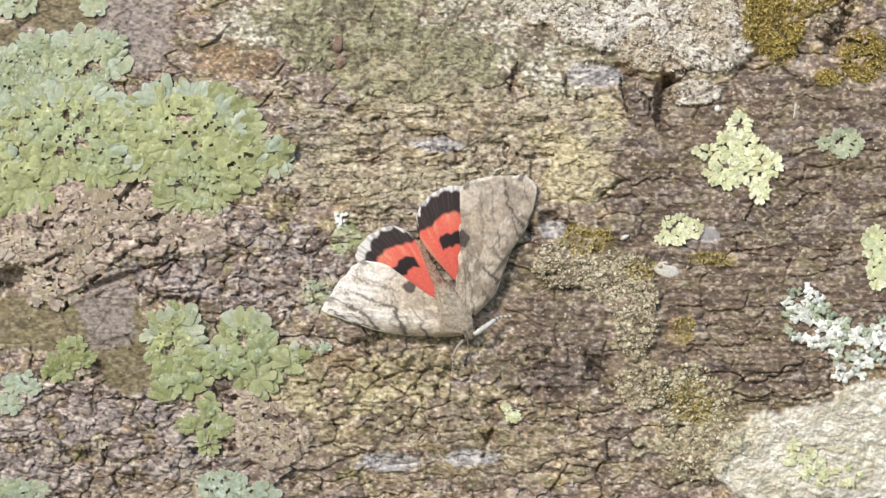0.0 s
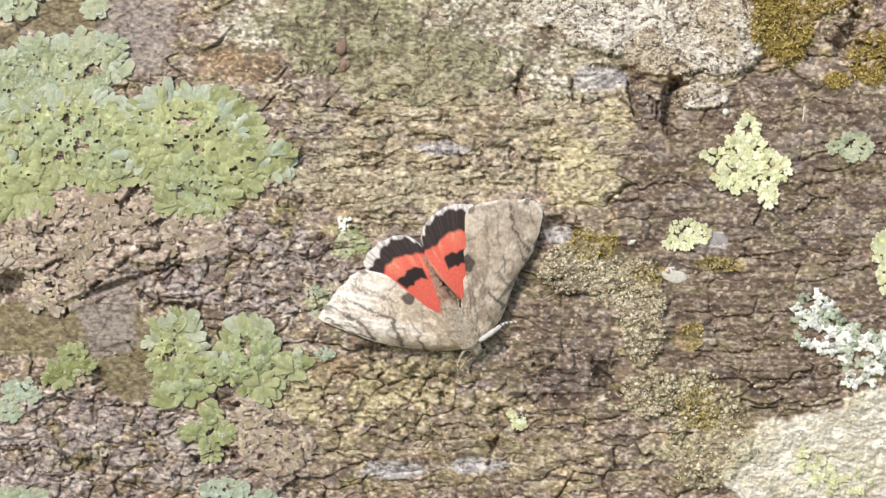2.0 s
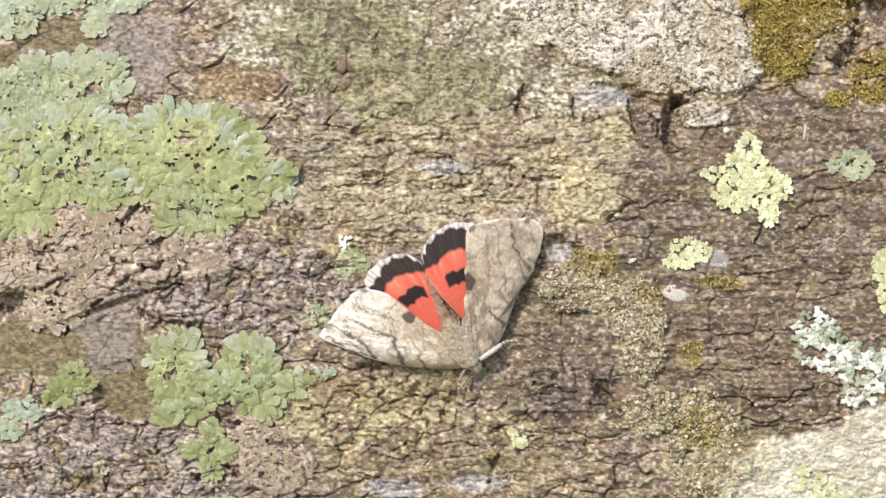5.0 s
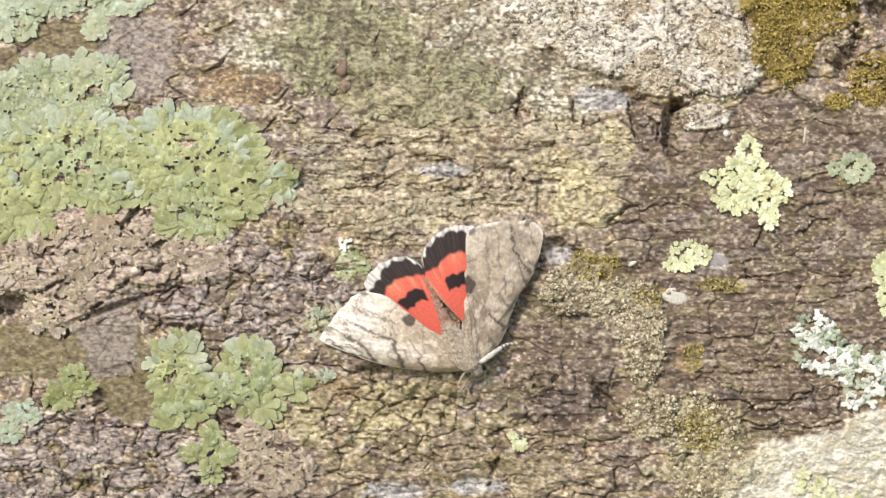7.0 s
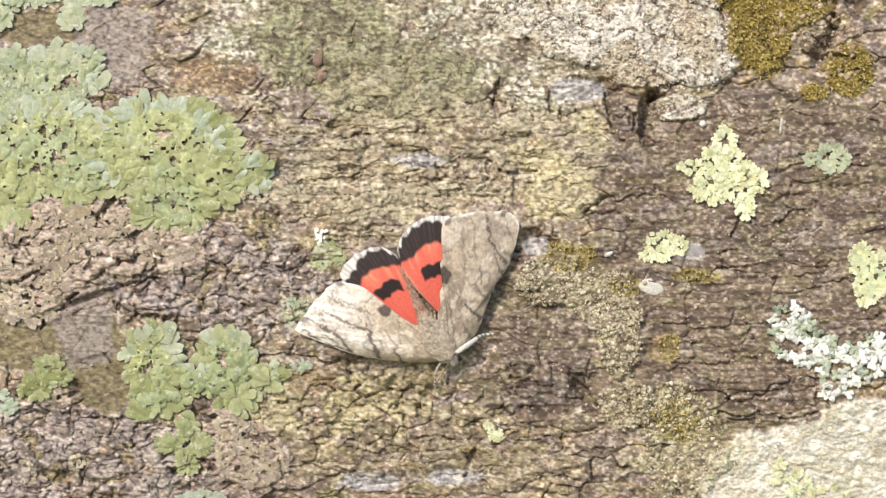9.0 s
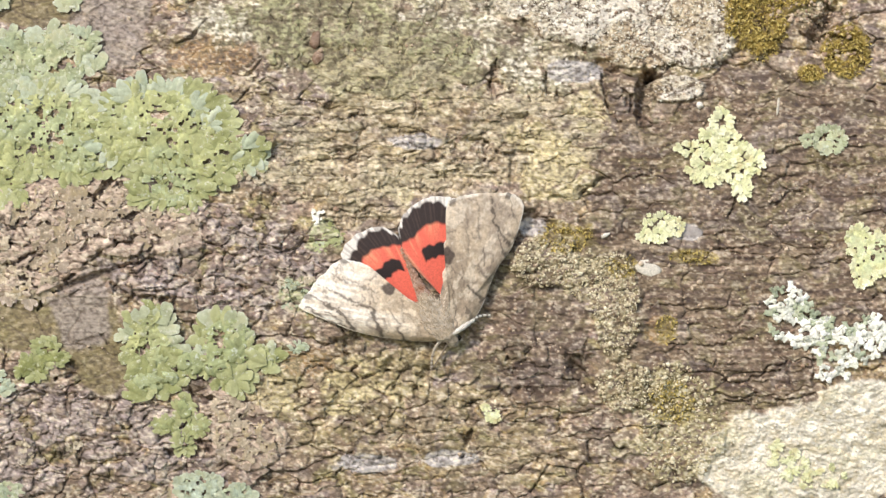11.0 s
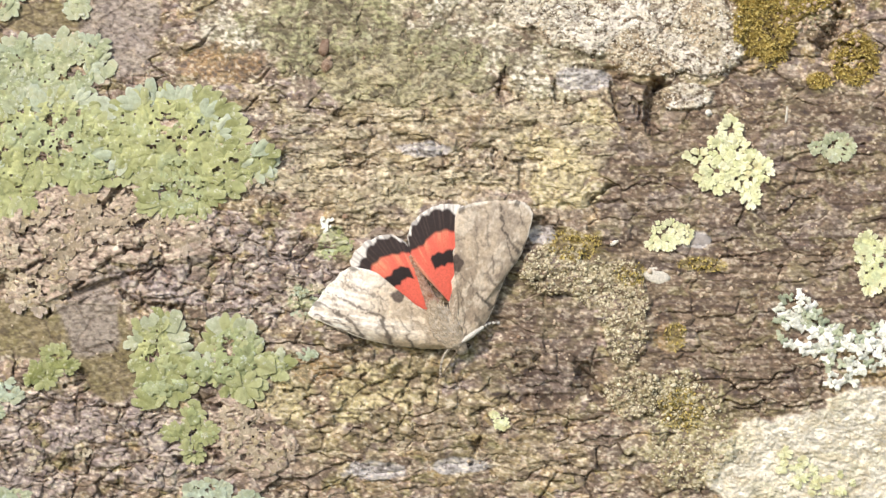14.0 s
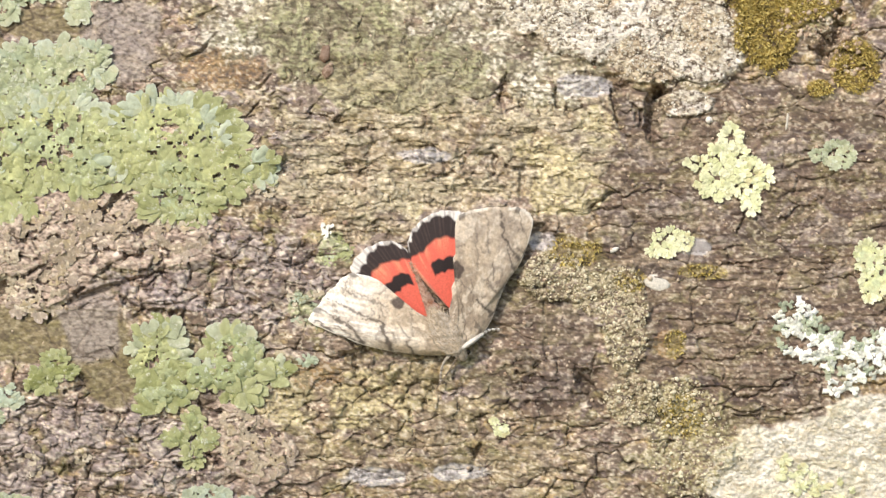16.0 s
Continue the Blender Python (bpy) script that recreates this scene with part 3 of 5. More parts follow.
def build_trunk():
    global GRID, GRID_SOFT
    trunk = tagged(new("tree_trunk"), "weathered lichen-covered brown trunk with cracked flaking bark", "tree trunk")
    xf, yf = GX0 + GSTEP * np.arange(GNX), GY0 + GSTEP * np.arange(GNY)
    # the same sheet runs on round the whole trunk with coarser steps
    side = np.linspace(0, 1, 70)[1:] ** 1.6
    xs = np.concatenate([(xf[0] - side * 8600)[::-1], xf, xf[-1] + side * 8600])
    a0, a1 = math.asin((441 - yf[0]) * S / R), math.asin((441 - yf[-1]) * S / R)
    back = np.linspace(0, 1, 150)[1:-1]
    ang = np.concatenate([np.arcsin((441 - yf) * S / R), a1 - back * (2 * math.pi - (a0 - a1))])
    ys = np.concatenate([yf, yf[-1] + back * (2 * math.pi * R / S - (yf[-1] - yf[0]))])
    X, A = np.meshgrid(xs, ang)
    Y = np.meshgrid(xs, ys)[1]
    H = np.zeros_like(X)
    C = np.zeros(X.shape + (3,))
    for rows in (slice(0, GNY), slice(GNY, len(ang))):
        zz = zones(X[rows], Y[rows])
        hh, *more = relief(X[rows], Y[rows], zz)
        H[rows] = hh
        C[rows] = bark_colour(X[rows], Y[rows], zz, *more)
    GRID = H[:GNY, 69:69 + GNX]
    GRID_SOFT = GRID
    for _ in range(2):
        for axis in (0, 1):
            GRID_SOFT = sum(np.roll(GRID_SOFT, k, axis) for k in range(-8, 9)) / 17
    r = R + H * S
    yy = R - r * np.cos(A)
    k = (D + np.minimum(yy, SAG)) / D
    V = np.stack([(X - 784) * S * k, yy, r * np.sin(A) * k + ZC], -1).reshape(-1, 3)
    rows, cols = X.shape
    i = np.arange(rows * cols).reshape(rows, cols)
    j = np.concatenate([i[1:], i[:1]])
    faces = np.stack([i[:, :-1], j[:, :-1], j[:, 1:], i[:, 1:]], -1).reshape(-1, 4)
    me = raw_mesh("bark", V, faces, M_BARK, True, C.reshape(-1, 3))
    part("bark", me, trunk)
    # sawn ends
    for end, name in ((0, "sawn_end"), (cols - 1, "sawn_end")):
        ring = V.reshape(rows, cols, 3)[:, end]
        mid = ring.mean(0)
        vs, cs = [mid], [(0.42, 0.31, 0.18)]
        for q in range(1, 9):
            vs += list(mid + (ring - mid) * q / 8)
            cs += [(0.42 - 0.02 * (q % 2), 0.31 - 0.02 * (q % 2), 0.18)] * rows
        fs = [(0, 1 + a, 1 + (a + 1) % rows) for a in range(rows)]
        for q in range(7):
            o = 1 + q * rows
            fs += [(o + a, o + rows + a, o + rows + (a + 1) % rows, o + (a + 1) % rows) for a in range(rows)]
        part(name, raw_mesh("sawn_end", np.array(vs), fs, M_BARK, False, np.array(cs)), trunk, "pale sawn wood")
    return trunk


# ---------------------------------------------------------------- bark scales
# x0, y0, x1, y1, length and height of a scale, share that has not fallen off, lift
SCALE_FIELDS = [(560, 655, 1050, 800, 47, 35, 0.94, 4.0), (560, 800, 1110, 935, 96, 24, 0.85, 3.0), (515, 210, 1070, 405, 70, 26, 0.55, 2.4), (225, 440, 560, 592, 40, 31, 0.9, 3.2), (20, 765, 335, 935, 42, 30, 0.85, 4.0)]


def build_scales(trunk):
    """Flat scales of cracked bark, each its own piece, fitted edge to edge with ragged gaps."""
    rng = random.Random(5)
    pitch = 2.0
    for field, (x0, y0, x1, y1, dx, dy, keep, rise) in enumerate(SCALE_FIELDS):
        gx, gy = np.meshgrid(np.arange(x0 - dx, x1 + dx, pitch), np.arange(y0 - dy, y1 + dy, pitch))
        # crack lines wander at two sizes
        ux = (gx + 0.5 * dx * (fbm(gx / 40, gy / 30, 151 + field, 3) - 0.5) + 9 * (vnoise(gx / 9, gy / 8, 153) - 0.5)) / dx
        uy = (gy + 0.9 * dy * (fbm(gx / 55, gy / 30, 155 + field, 3) - 0.5) + 8 * (vnoise(gx / 9, gy / 8, 157) - 0.5)) / dy
        f1, f2, cell = worley(ux, uy, 160 + field)
        solid = f2 - f1 > 0.045 + 0.10 * step(0.4, 0.7, fbm(gx / 26, gy / 20, 159, 2))
        ix = np.clip(((gx - GX0) / GSTEP).astype(int), 0, GNX - 1)
        iy = np.clip(((gy - GY0) / GSTEP).astype(int), 0, GNY - 1)
        soft, fine = GRID_SOFT[iy, ix], GRID[iy, ix] - GRID_SOFT[iy, ix]
        zz = zones(gx, gy)
        _, big, small, tear, inner = relief(gx, gy, zz)
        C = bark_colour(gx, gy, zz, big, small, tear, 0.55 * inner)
        key = (cell * 0xFFFFFF).astype(int)
        for name in np.unique(key):
            if rng.random() > keep:
                continue
            mine = (key == name) & solid
            if mine.sum() < 40:
                continue
            rows, cols = np.where(mine)
            r0, r1, c0, c1 = rows.min(), rows.max() + 1, cols.min(), cols.max() + 1
            cx, cy = gx[rows, cols].mean(), gy[rows, cols].mean()
            if not (x0 < cx < x1 and y0 < cy < y1):
                continue
            sub = (slice(r0, r1), slice(c0, c1))
            m = mine[sub]
            lift, lean_x, lean_y = rise * rng.uniform(0.3, 1.3), rng.gauss(0, 0.03), rng.gauss(0, 0.05)
            H = soft[sub] + 0.75 * fine[sub] + lift + lean_x * (gx[sub] - cx) + lean_y * (gy[sub] - cy) - 1.6 * (1 - step(0.05, 0.22, (f2 - f1)[sub]))
            ids = -np.ones(m.shape, int)
            ids[m] = np.arange(m.sum())
            quads = np.stack([ids[:-1, :-1], ids[1:, :-1], ids[1:, 1:], ids[:-1, 1:]], -1).reshape(-1, 4)
            quads = quads[quads.min(1) >= 0]
            if len(quads) < 20:
                continue
            at = place(cx, cy, float(soft[sub][m].mean()))
            top = plan_to_world(gx[sub][m], gy[sub][m], H[m]) - np.array(at)
            # walls go down along the open edges and darken towards their foot
            ends = np.concatenate([quads[:, [k, (k + 1) % 4]] for k in range(4)])
            code = ends[:, 0] * 1000003 + ends[:, 1]
            open_edges = ends[~np.isin(code, ends[:, 1] * 1000003 + ends[:, 0])]
            n = len(top)
            walls = np.stack([open_edges[:, 1], open_edges[:, 0], open_edges[:, 0] + n, open_edges[:, 1] + n], -1)
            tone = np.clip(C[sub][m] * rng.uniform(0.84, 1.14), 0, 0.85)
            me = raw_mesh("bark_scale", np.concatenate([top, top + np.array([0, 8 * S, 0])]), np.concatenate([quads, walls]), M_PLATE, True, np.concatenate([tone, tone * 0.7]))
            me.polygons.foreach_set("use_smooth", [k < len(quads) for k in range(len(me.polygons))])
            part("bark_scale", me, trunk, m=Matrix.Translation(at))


# ---------------------------------------------------------------- leafy lichens
def antler_mesh(rng, material):
    """A flat branch of lichen that forks twice or three times into blunt tips."""
    vs, fs = [], []

    def limb(x, y, z, a, length, width, depth, tail=None):
        bend, rise = rng.uniform(-0.5, 0.5), rng.uniform(-0.02, 0.16)
        rows, start = 5, len(vs)
        for k in range(rows):
            f = k / (rows - 1)
            w = width * (1.0 - 0.15 * f) * (0.72 if k == rows - 1 and depth == 0 else 1.0 + 0.18 * math.sin(f * 9 + a))
            nx, ny = math.cos(a), math.sin(a)
            for e, drop in ((-1, -0.05), (-0.5, 0.01), (0.5, 0.01), (1, -0.05)):
                vs.append((x - ny * w * e * 0.5, y + nx * w * e * 0.5, z + drop))
            if k < rows - 1:
                a += bend * 0.25
                x, y, z = x + math.cos(a) * length / 4, y + math.sin(a) * length / 4, z + rise * length / 4
        for k in range(rows - 1):
            for c in range(3):
                o = start + k * 4 + c
                fs.append((o, o + 4, o + 5, o + 1))
        if tail is not None:
            fs.extend((tail + c, start + c, start + c + 1, tail + c + 1) for c in range(3))
        if depth:
            for turn in (rng.uniform(0.35, 0.8), -rng.uniform(0.35, 0.8)):
                limb(x - math.cos(a) * 0.05, y - math.sin(a) * 0.05, z, a + turn, length * rng.uniform(0.6, 0.85), width * 0.82, depth - 1, start + (rows - 1) * 4)
    limb(0, 0, 0, 1.57, 0.42, 0.36, 2)
    return raw_mesh("lobe", vs, [tuple(reversed(f)) for f in fs], material, True, np.ones((len(vs), 3)))


def lobe_mesh(rng, material, slim=1.0, frill=0.14):
    """One broad fan with a crenate rim, growing along y from its base and lying close to the bark."""
    cols, rings = 31, 6
    teeth, ph, wave = rng.uniform(1.6, 3.0), rng.uniform(0, 3.14), rng.uniform(-1, 1)
    arch, curl = rng.uniform(0.01, 0.05), rng.uniform(-0.03, 0.03)
    skew = rng.uniform(-0.28, 0.28)
    vs = []
    for ring in range(1, rings + 1):
        r = (ring / rings) ** 0.75
        for c in range(cols):
            u = c / (cols - 1) * 2 - 1
            a = u * 1.25
            tooth = abs(math.sin(teeth * u * 1.57 + ph + 0.5 * math.sin(2.3 * u + ph)))
            scallop = tooth ** 0.5 - 0.72 + 0.18 * (abs(math.sin(teeth * 3.3 * u + 2 * ph)) - 0.6)
            reach = (1 - 0.26 * abs(u) ** 4) * (1 + frill * 1.3 * r ** 4 * scallop) * (1 + skew * u)
            x = math.sin(a) * r * reach * 0.64 * slim
            y = (math.cos(a) * 0.70 + 0.30) * r * reach
            zz = arch * math.sin(r * 2.6) * (1 - 0.4 * u * u) + curl * r ** 3 + 0.05 * r * math.sin(u * 5 + ph) * wave + 0.035 * r ** 2 * (tooth - 0.5)
            vs.append((x, y, zz))
    last = vs[-cols:]
    rim = len(vs)
    vs += last + [(x * 0.97, y * 0.97, zz - 0.03) for x, y, zz in last]
    vs.append((0, 0, 0))
    fs = grid_faces(rings, cols) + [[rim + q for q in f] for f in grid_faces(2, cols)]
    o = len(vs) - 1
    fs += [(o, c, c + 1) for c in range(cols - 1)]
    # young tips are paler than the old middle
    tint = [1.14 if k // cols >= rings - 1 else (1.04 if k // cols == rings - 2 else 0.98) for k in range(len(vs))]
    tint[-1] = 0.95
    return raw_mesh("lobe", vs, [tuple(reversed(f)) for f in fs], material, True, np.array([(q, q * 1.0, q * (1.12 if q > 1.1 else 1.0)) for q in tint]))


LOBES = {}


def build_lichen(name, label, blobs, material, count, size, seed, slim=1.0, frill=0.17, lift=3.5, centre=None, tilt=(-1, 3), other=None, sheet=True, scatter=False, antler=False, gaps=0.70):
    """A rosette of leafy lobes that overlap and point outwards."""
    rng = random.Random(seed)
    key = (material.name, slim, frill)
    if antler:
        LOBES[key] = [antler_mesh(rng, material) for _ in range(12)]
        LOBES[(other.name, slim, frill)] = [antler_mesh(rng, other) for _ in range(6)]
    if key not in LOBES:
        LOBES[key] = [lobe_mesh(rng, material, slim, frill) for _ in range(12)]
    if other and (other.name, slim, frill) not in LOBES:
        LOBES[(other.name, slim, frill)] = [lobe_mesh(rng, other, slim, frill) for _ in range(8)]
    cx = sum(b[0] * b[2] * b[3] for b in blobs) / sum(b[2] * b[3] for b in blobs)
    cy = sum(b[1] * b[2] * b[3] for b in blobs) / sum(b[2] * b[3] for b in blobs)
    if centre:
        cx, cy = centre
    thing = new(name)
    thing.location = place(cx, cy, spot_height(cx, cy))
    tagged(thing, label, "lichen", "lichens on the trunk")
    inv = Matrix.Translation(-thing.location)
    # the grown-together sheet under the lobes
    x0, x1 = min(b[0] - b[2] for b in blobs), max(b[0] + b[2] for b in blobs)
    y0, y1 = min(b[1] - b[3] for b in blobs), max(b[1] + b[3] for b in blobs)
    pitch = 2.0
    gx, gy = np.meshgrid(np.arange(x0 - 6, x1 + 6, pitch), np.arange(y0 - 6, y1 + 6, pitch))
    d = patch(gx, gy, blobs, seed + 100, 0.5, size * 0.8)
    # lobes grown into one another, each with its own level and a crinkled edge
    cellular = max(0.58 * size, 9.0)
    ux = gx + 0.55 * size * (fbm(gx / (0.8 * size), gy / (0.8 * size), seed + 3, 3) - 0.5) + 7 * (vnoise(gx / 7, gy / 7, seed + 4) - 0.5)
    uy = gy + 0.55 * size * (fbm(gx / (0.8 * size), gy / (0.8 * size), seed + 5, 3) - 0.5) + 7 * (vnoise(gx / 7, gy / 7, seed + 6) - 0.5)
    f1, f2, cell = worley(ux / cellular, uy / cellular, seed + 200)
    seam = 1 - step(0.0, 0.22, f2 - f1)
    swell = fbm(gx / (0.8 * size), gy / (0.8 * size), seed + 3, 4)
    high = 0.075 * size * (cell - 0.5) + 0.05 * size * (0.6 - f1) - 0.025 * size * seam + 0.17 * size * (swell - 0.5) + 0.07 * size * np.minimum(1, 2.5 * d)
    hole = fbm(gx / (0.55 * size), gy / (0.55 * size), seed + 7, 4)
    pits = fbm(gx / 10, gy / 8, seed + 11, 3) + 0.35 * (fbm(gx / 45, gy / 45, seed + 12, 2) - 0.5)
    hole3 = fbm(gx / (1.6 * size), gy / (1.6 * size), seed + 13, 3)
    solid = (d > 0.13) & (hole < gaps) & (pits < 0.745)
    tone = 0.80 + 0.36 * fbm(gx / 26, gy / 26, seed + 14, 3) + 0.10 * (cell * 7.31 % 1.0) + 0.30 * step(0.62, 0.70, pits) + 0.22 * step(0.16, 0.04, f2 - f1) * step(0.48, 0.58, fbm(gx / 22, gy / 22, seed + 8, 2)) + 0.2 * step(gaps - 0.045, gaps - 0.02, hole)
    cool = 0.7 * step(0.42, 0.62, hole3) * (gaps > 0.65)
    shade = np.stack([tone * (0.97 - 0.08 * cool), tone * 0.97, tone * (0.91 + 0.20 * cool)], -1)[solid]
    ix = np.clip(((gx - GX0) / GSTEP).astype(int), 0, GNX - 1)
    iy = np.clip(((gy - GY0) / GSTEP).astype(int), 0, GNY - 1)
    H = GRID_SOFT[iy, ix] + lift + high - 8 * (d < 0.17)
    ids = -np.ones(gx.shape, int)
    ids[solid] = np.arange(solid.sum())
    fs = np.stack([ids[:-1, :-1], ids[1:, :-1], ids[1:, 1:], ids[:-1, 1:]], -1).reshape(-1, 4)
    fs = fs[fs.min(1) >= 0]
    if sheet:
        part("thallus", raw_mesh("thallus", plan_to_world(gx[solid], gy[solid], H[solid]) - np.array(thing.location), fs, material, True, shade), thing)
    weights = [b[2] * b[3] for b in blobs]
    taken, tries = [], 0
    while len(taken) < count and tries < count * 40:
        tries += 1
        b = rng.choices(blobs, weights)[0]
        rim = rng.random() < (0.88 if sheet else 0.6)
        q, a = (rng.uniform(0.80, 1.06) if rim else math.sqrt(rng.random()) * 0.9), rng.uniform(0, 6.2832)
        px, py = b[0] + b[2] * q * math.cos(a), b[1] + b[3] * q * math.sin(a)
        inside = max(1 - math.hypot((px - c[0]) / c[2], (py - c[1]) / c[3]) for c in blobs)
        s = size * (rng.uniform(0.6, 1.15) if inside < 0.3 or not sheet else rng.uniform(0.5, 0.75))
        if any(math.hypot(px - u, py - v) < (0.42 if sheet else (0.24 if antler else 0.22) if scatter else 0.34) * size for u, v in taken):
            continue
        if sheet and inside > 0.26 and rng.random() < 0.88:
            continue
        taken.append((px, py))
        dx, dy = px - b[0], py - b[1]
        if math.hypot(dx / b[2], dy / b[3]) < 0.6:
            dx, dy = 0.5 * dx + 0.3 * (px - cx), 0.5 * dy + 0.3 * (py - cy)
            dx, dy = dx + rng.gauss(0, 0.5) * b[2], dy + rng.gauss(0, 0.5) * b[3]
        ang = math.degrees(math.atan2(-dy, dx)) - 90 + rng.gauss(0, 24)
        if scatter:
            ang = rng.uniform(0, 360)
        h = soft_height(px, py) + lift + (0.0 if sheet else 0.05) * size * min(1, 3 * max(inside, 0)) + 0.03 * size * rng.uniform(-0.8, 0.8)
        back = (0.78 if rim and sheet else 0.45) * s
        ox, oy = px - back * math.cos(math.radians(ang + 90)), py + back * math.sin(math.radians(ang + 90))
        turn = normal_at(py).to_track_quat("Z", "Y").to_matrix().to_4x4()
        m = Matrix.Translation(place(ox, oy, h)) @ turn @ pose(0, 0, 0, 0, 0, ang) @ pose(0, 0, 0, rng.uniform(*tilt), rng.gauss(0, 14 if scatter else 3), 0)
        m = inv @ m @ Matrix.Diagonal((s * S, s * S, s * S, 1))
        # younger lobes along the upper rim are bluer
        young = other is not None and rng.random() < (0.5 if inside < 0.3 and py < cy else 0.06)
        part("lobe", rng.choice(LOBES[(other.name, slim, frill)] if young else LOBES[key]), thing, m=m)
    return thing


# ---------------------------------------------------------------- grains, beads and moss
def build_grains(name, label, category, blobs, seed, count, sizes, material, rough=0.6, flat=0.7, low=0.0):
    rng = np.random.default_rng(seed)
    w = np.array([b[2] * b[3] for b in blobs], float)
    pick = rng.choice(len(blobs), count, p=w / w.sum())
    vs, fs = [], []
    for q in pick:
        cx, cy, rx, ry = blobs[q]
        a, rr = rng.uniform(0, 6.2832), math.sqrt(rng.random())
        px, py = cx + rx * rr * math.cos(a), cy + ry * rr * math.sin(a)
        if patch(np.array([px]), np.array([py]), blobs, seed, rough, 30)[0] < low:
            continue
        s = rng.uniform(*sizes) * (0.6 + rng.random() ** 3)
        c = place(px, py, spot_height(px, py) + 0.15 * s)
        o = len(vs)
        n = 6
        jit = 1 + 0.8 * (rng.random(2 * n + 2) - 0.5)
        vs.append(c + Vector((0, -s * S * flat * jit[0], 0)))
        for ring, (rad, dep) in enumerate(((0.72, 0.55), (1.0, -0.25))):
            for i in range(n):
                t = 6.2832 * (i + 0.5 * ring) / n
                g = jit[1 + ring * n + i]
                vs.append(c + Vector((math.cos(t) * s * rad * g * S, -s * S * flat * dep, math.sin(t) * s * rad * g * S)))
        for i in range(n):
            k = (i + 1) % n
            fs.append((o, o + 1 + k, o + 1 + i))
            fs.append((o + 1 + i, o + 1 + k, o + 1 + n + i))
            fs.append((o + 1 + k, o + 1 + n + k, o + 1 + n + i))
    return tagged(new(name, raw_mesh(name, vs, fs, material)), label, category, kind="stuff")


def build_moss(name, label, blobs, seed, count, length):
    rng = np.random.default_rng(seed)
    w = np.array([b[2] * b[3] for b in blobs], float)
    pick = rng.choice(len(blobs), count, p=w / w.sum())
    vs, fs = [], []
    for q in pick:
        cx, cy, rx, ry = blobs[q]
        a, rr = rng.uniform(0, 6.2832), math.sqrt(rng.random())
        px, py = cx + rx * rr * math.cos(a), cy + ry * rr * math.sin(a)
        if patch(np.array([px]), np.array([py]), blobs, seed, 0.8, 26)[0] < 0.02:
            continue
        c = place(px, py, spot_height(px, py) - 1)
        for _ in range(3):
            s = length * rng.uniform(0.5, 1.3) * S
            t = rng.uniform(0, 6.2832)
            out = rng.uniform(0.3, 1.1)
            tip = Vector((math.cos(t) * out, -rng.uniform(0.5, 1.2), math.sin(t) * out - 0.25)) * s
            side = tip.cross(Vector((rng.normal(), rng.normal(), rng.normal()))).normalized() * s * 0.2
            o = len(vs)
            vs += [c - side * 0.4, c + side * 0.4, c + tip * 0.55 + side + Vector((0, -0.1 * s, 0)), c + tip, c + tip * 0.55 - side + Vector((0, -0.1 * s, 0))]
            fs += [(o, o + 1, o + 2, o + 4), (o + 4, o + 2, o + 3)]
    return tagged(new(name, raw_mesh(name, vs, fs, M_MOSS)), label, "moss", kind="stuff")


# ---------------------------------------------------------------- the moth
MOTH_AT = (805, 612)


def smooth_line(points, count):
    """A smooth open line through the points."""
    p = [Vector(q) for q in points]
    p = [2 * p[0] - p[1]] + p + [2 * p[-1] - p[-2]]
    out = []
    for i in range(count):
        f = i / (count - 1) * (len(p) - 3)
        k = min(int(f), len(p) - 4)
        u = f - k
        a, b, c, d = p[k:k + 4]
        out.append(0.5 * ((2 * b) + (c - a) * u + (2 * a - 5 * b + 4 * c - d) * u * u + (3 * b - a - 3 * c + d) * u ** 3))
    return out


def build_wing(name, label, moth, root, edge, heights, paint, rings=110, count=280, fringe=0.0):
    """A thin wing that fans out from its root; heights: at the root, at the rim's start, middle and end."""
    rim = smooth_line(edge, count)
    rows, cols = rings + 1, count
    ex, ey = np.array([e.x for e in rim]), np.array([e.y for e in rim])
    wobble = np.array([noise.noise((e.x * 0.11, e.y * 0.11, 2.0)) for e in rim])
    rr = np.repeat(np.linspace(0, 1, rows)[:, None], cols, 1)
    ss = np.repeat(np.linspace(0, 1, cols)[None], rows, 0)
    notch = 1 + (fringe * np.abs(np.sin(np.arange(cols) / cols * 34)) + 0.010 * wobble) * rr ** 8
    X, Y = root[0] + rr * notch * (ex - root[0]), root[1] + rr * notch * (ey - root[1])
    h0, ha, hm, hb = heights
    hrim = np.interp(ss, [0, 0.5, 1], [ha, hm, hb])
    veins = 0.9 * np.sin(ss * 26) * rr + 1.2 * (fbm(X / 26, Y / 26, 81, 3) - 0.5)
    H = h0 + (hrim - h0) * rr + 6 * np.sin(rr * math.pi) + veins
    at = place(root[0], root[1], h0)
    V = plan_to_world(X, Y, H).reshape(-1, 3) - np.array(at)
    under = V + np.array([0, 0.00016, 0])
    F = np.array(grid_faces(rows, cols))
    nv, lo, i = len(V), (rows - 1) * cols, np.arange(cols - 1)
    faces = np.concatenate([F, nv + F[:, ::-1], np.stack([lo + i, nv + lo + i, nv + lo + i + 1, lo + i + 1], -1)])
    C = paint(X, Y, rr, ss).reshape(-1, 3)
    me = raw_mesh(name, np.concatenate([V, under]), faces, M_WING, True, np.concatenate([C, C * 0.8]))
    ob = part(name, me, moth, label)
    ob.location = at - MOTH_ROOT
    return ob


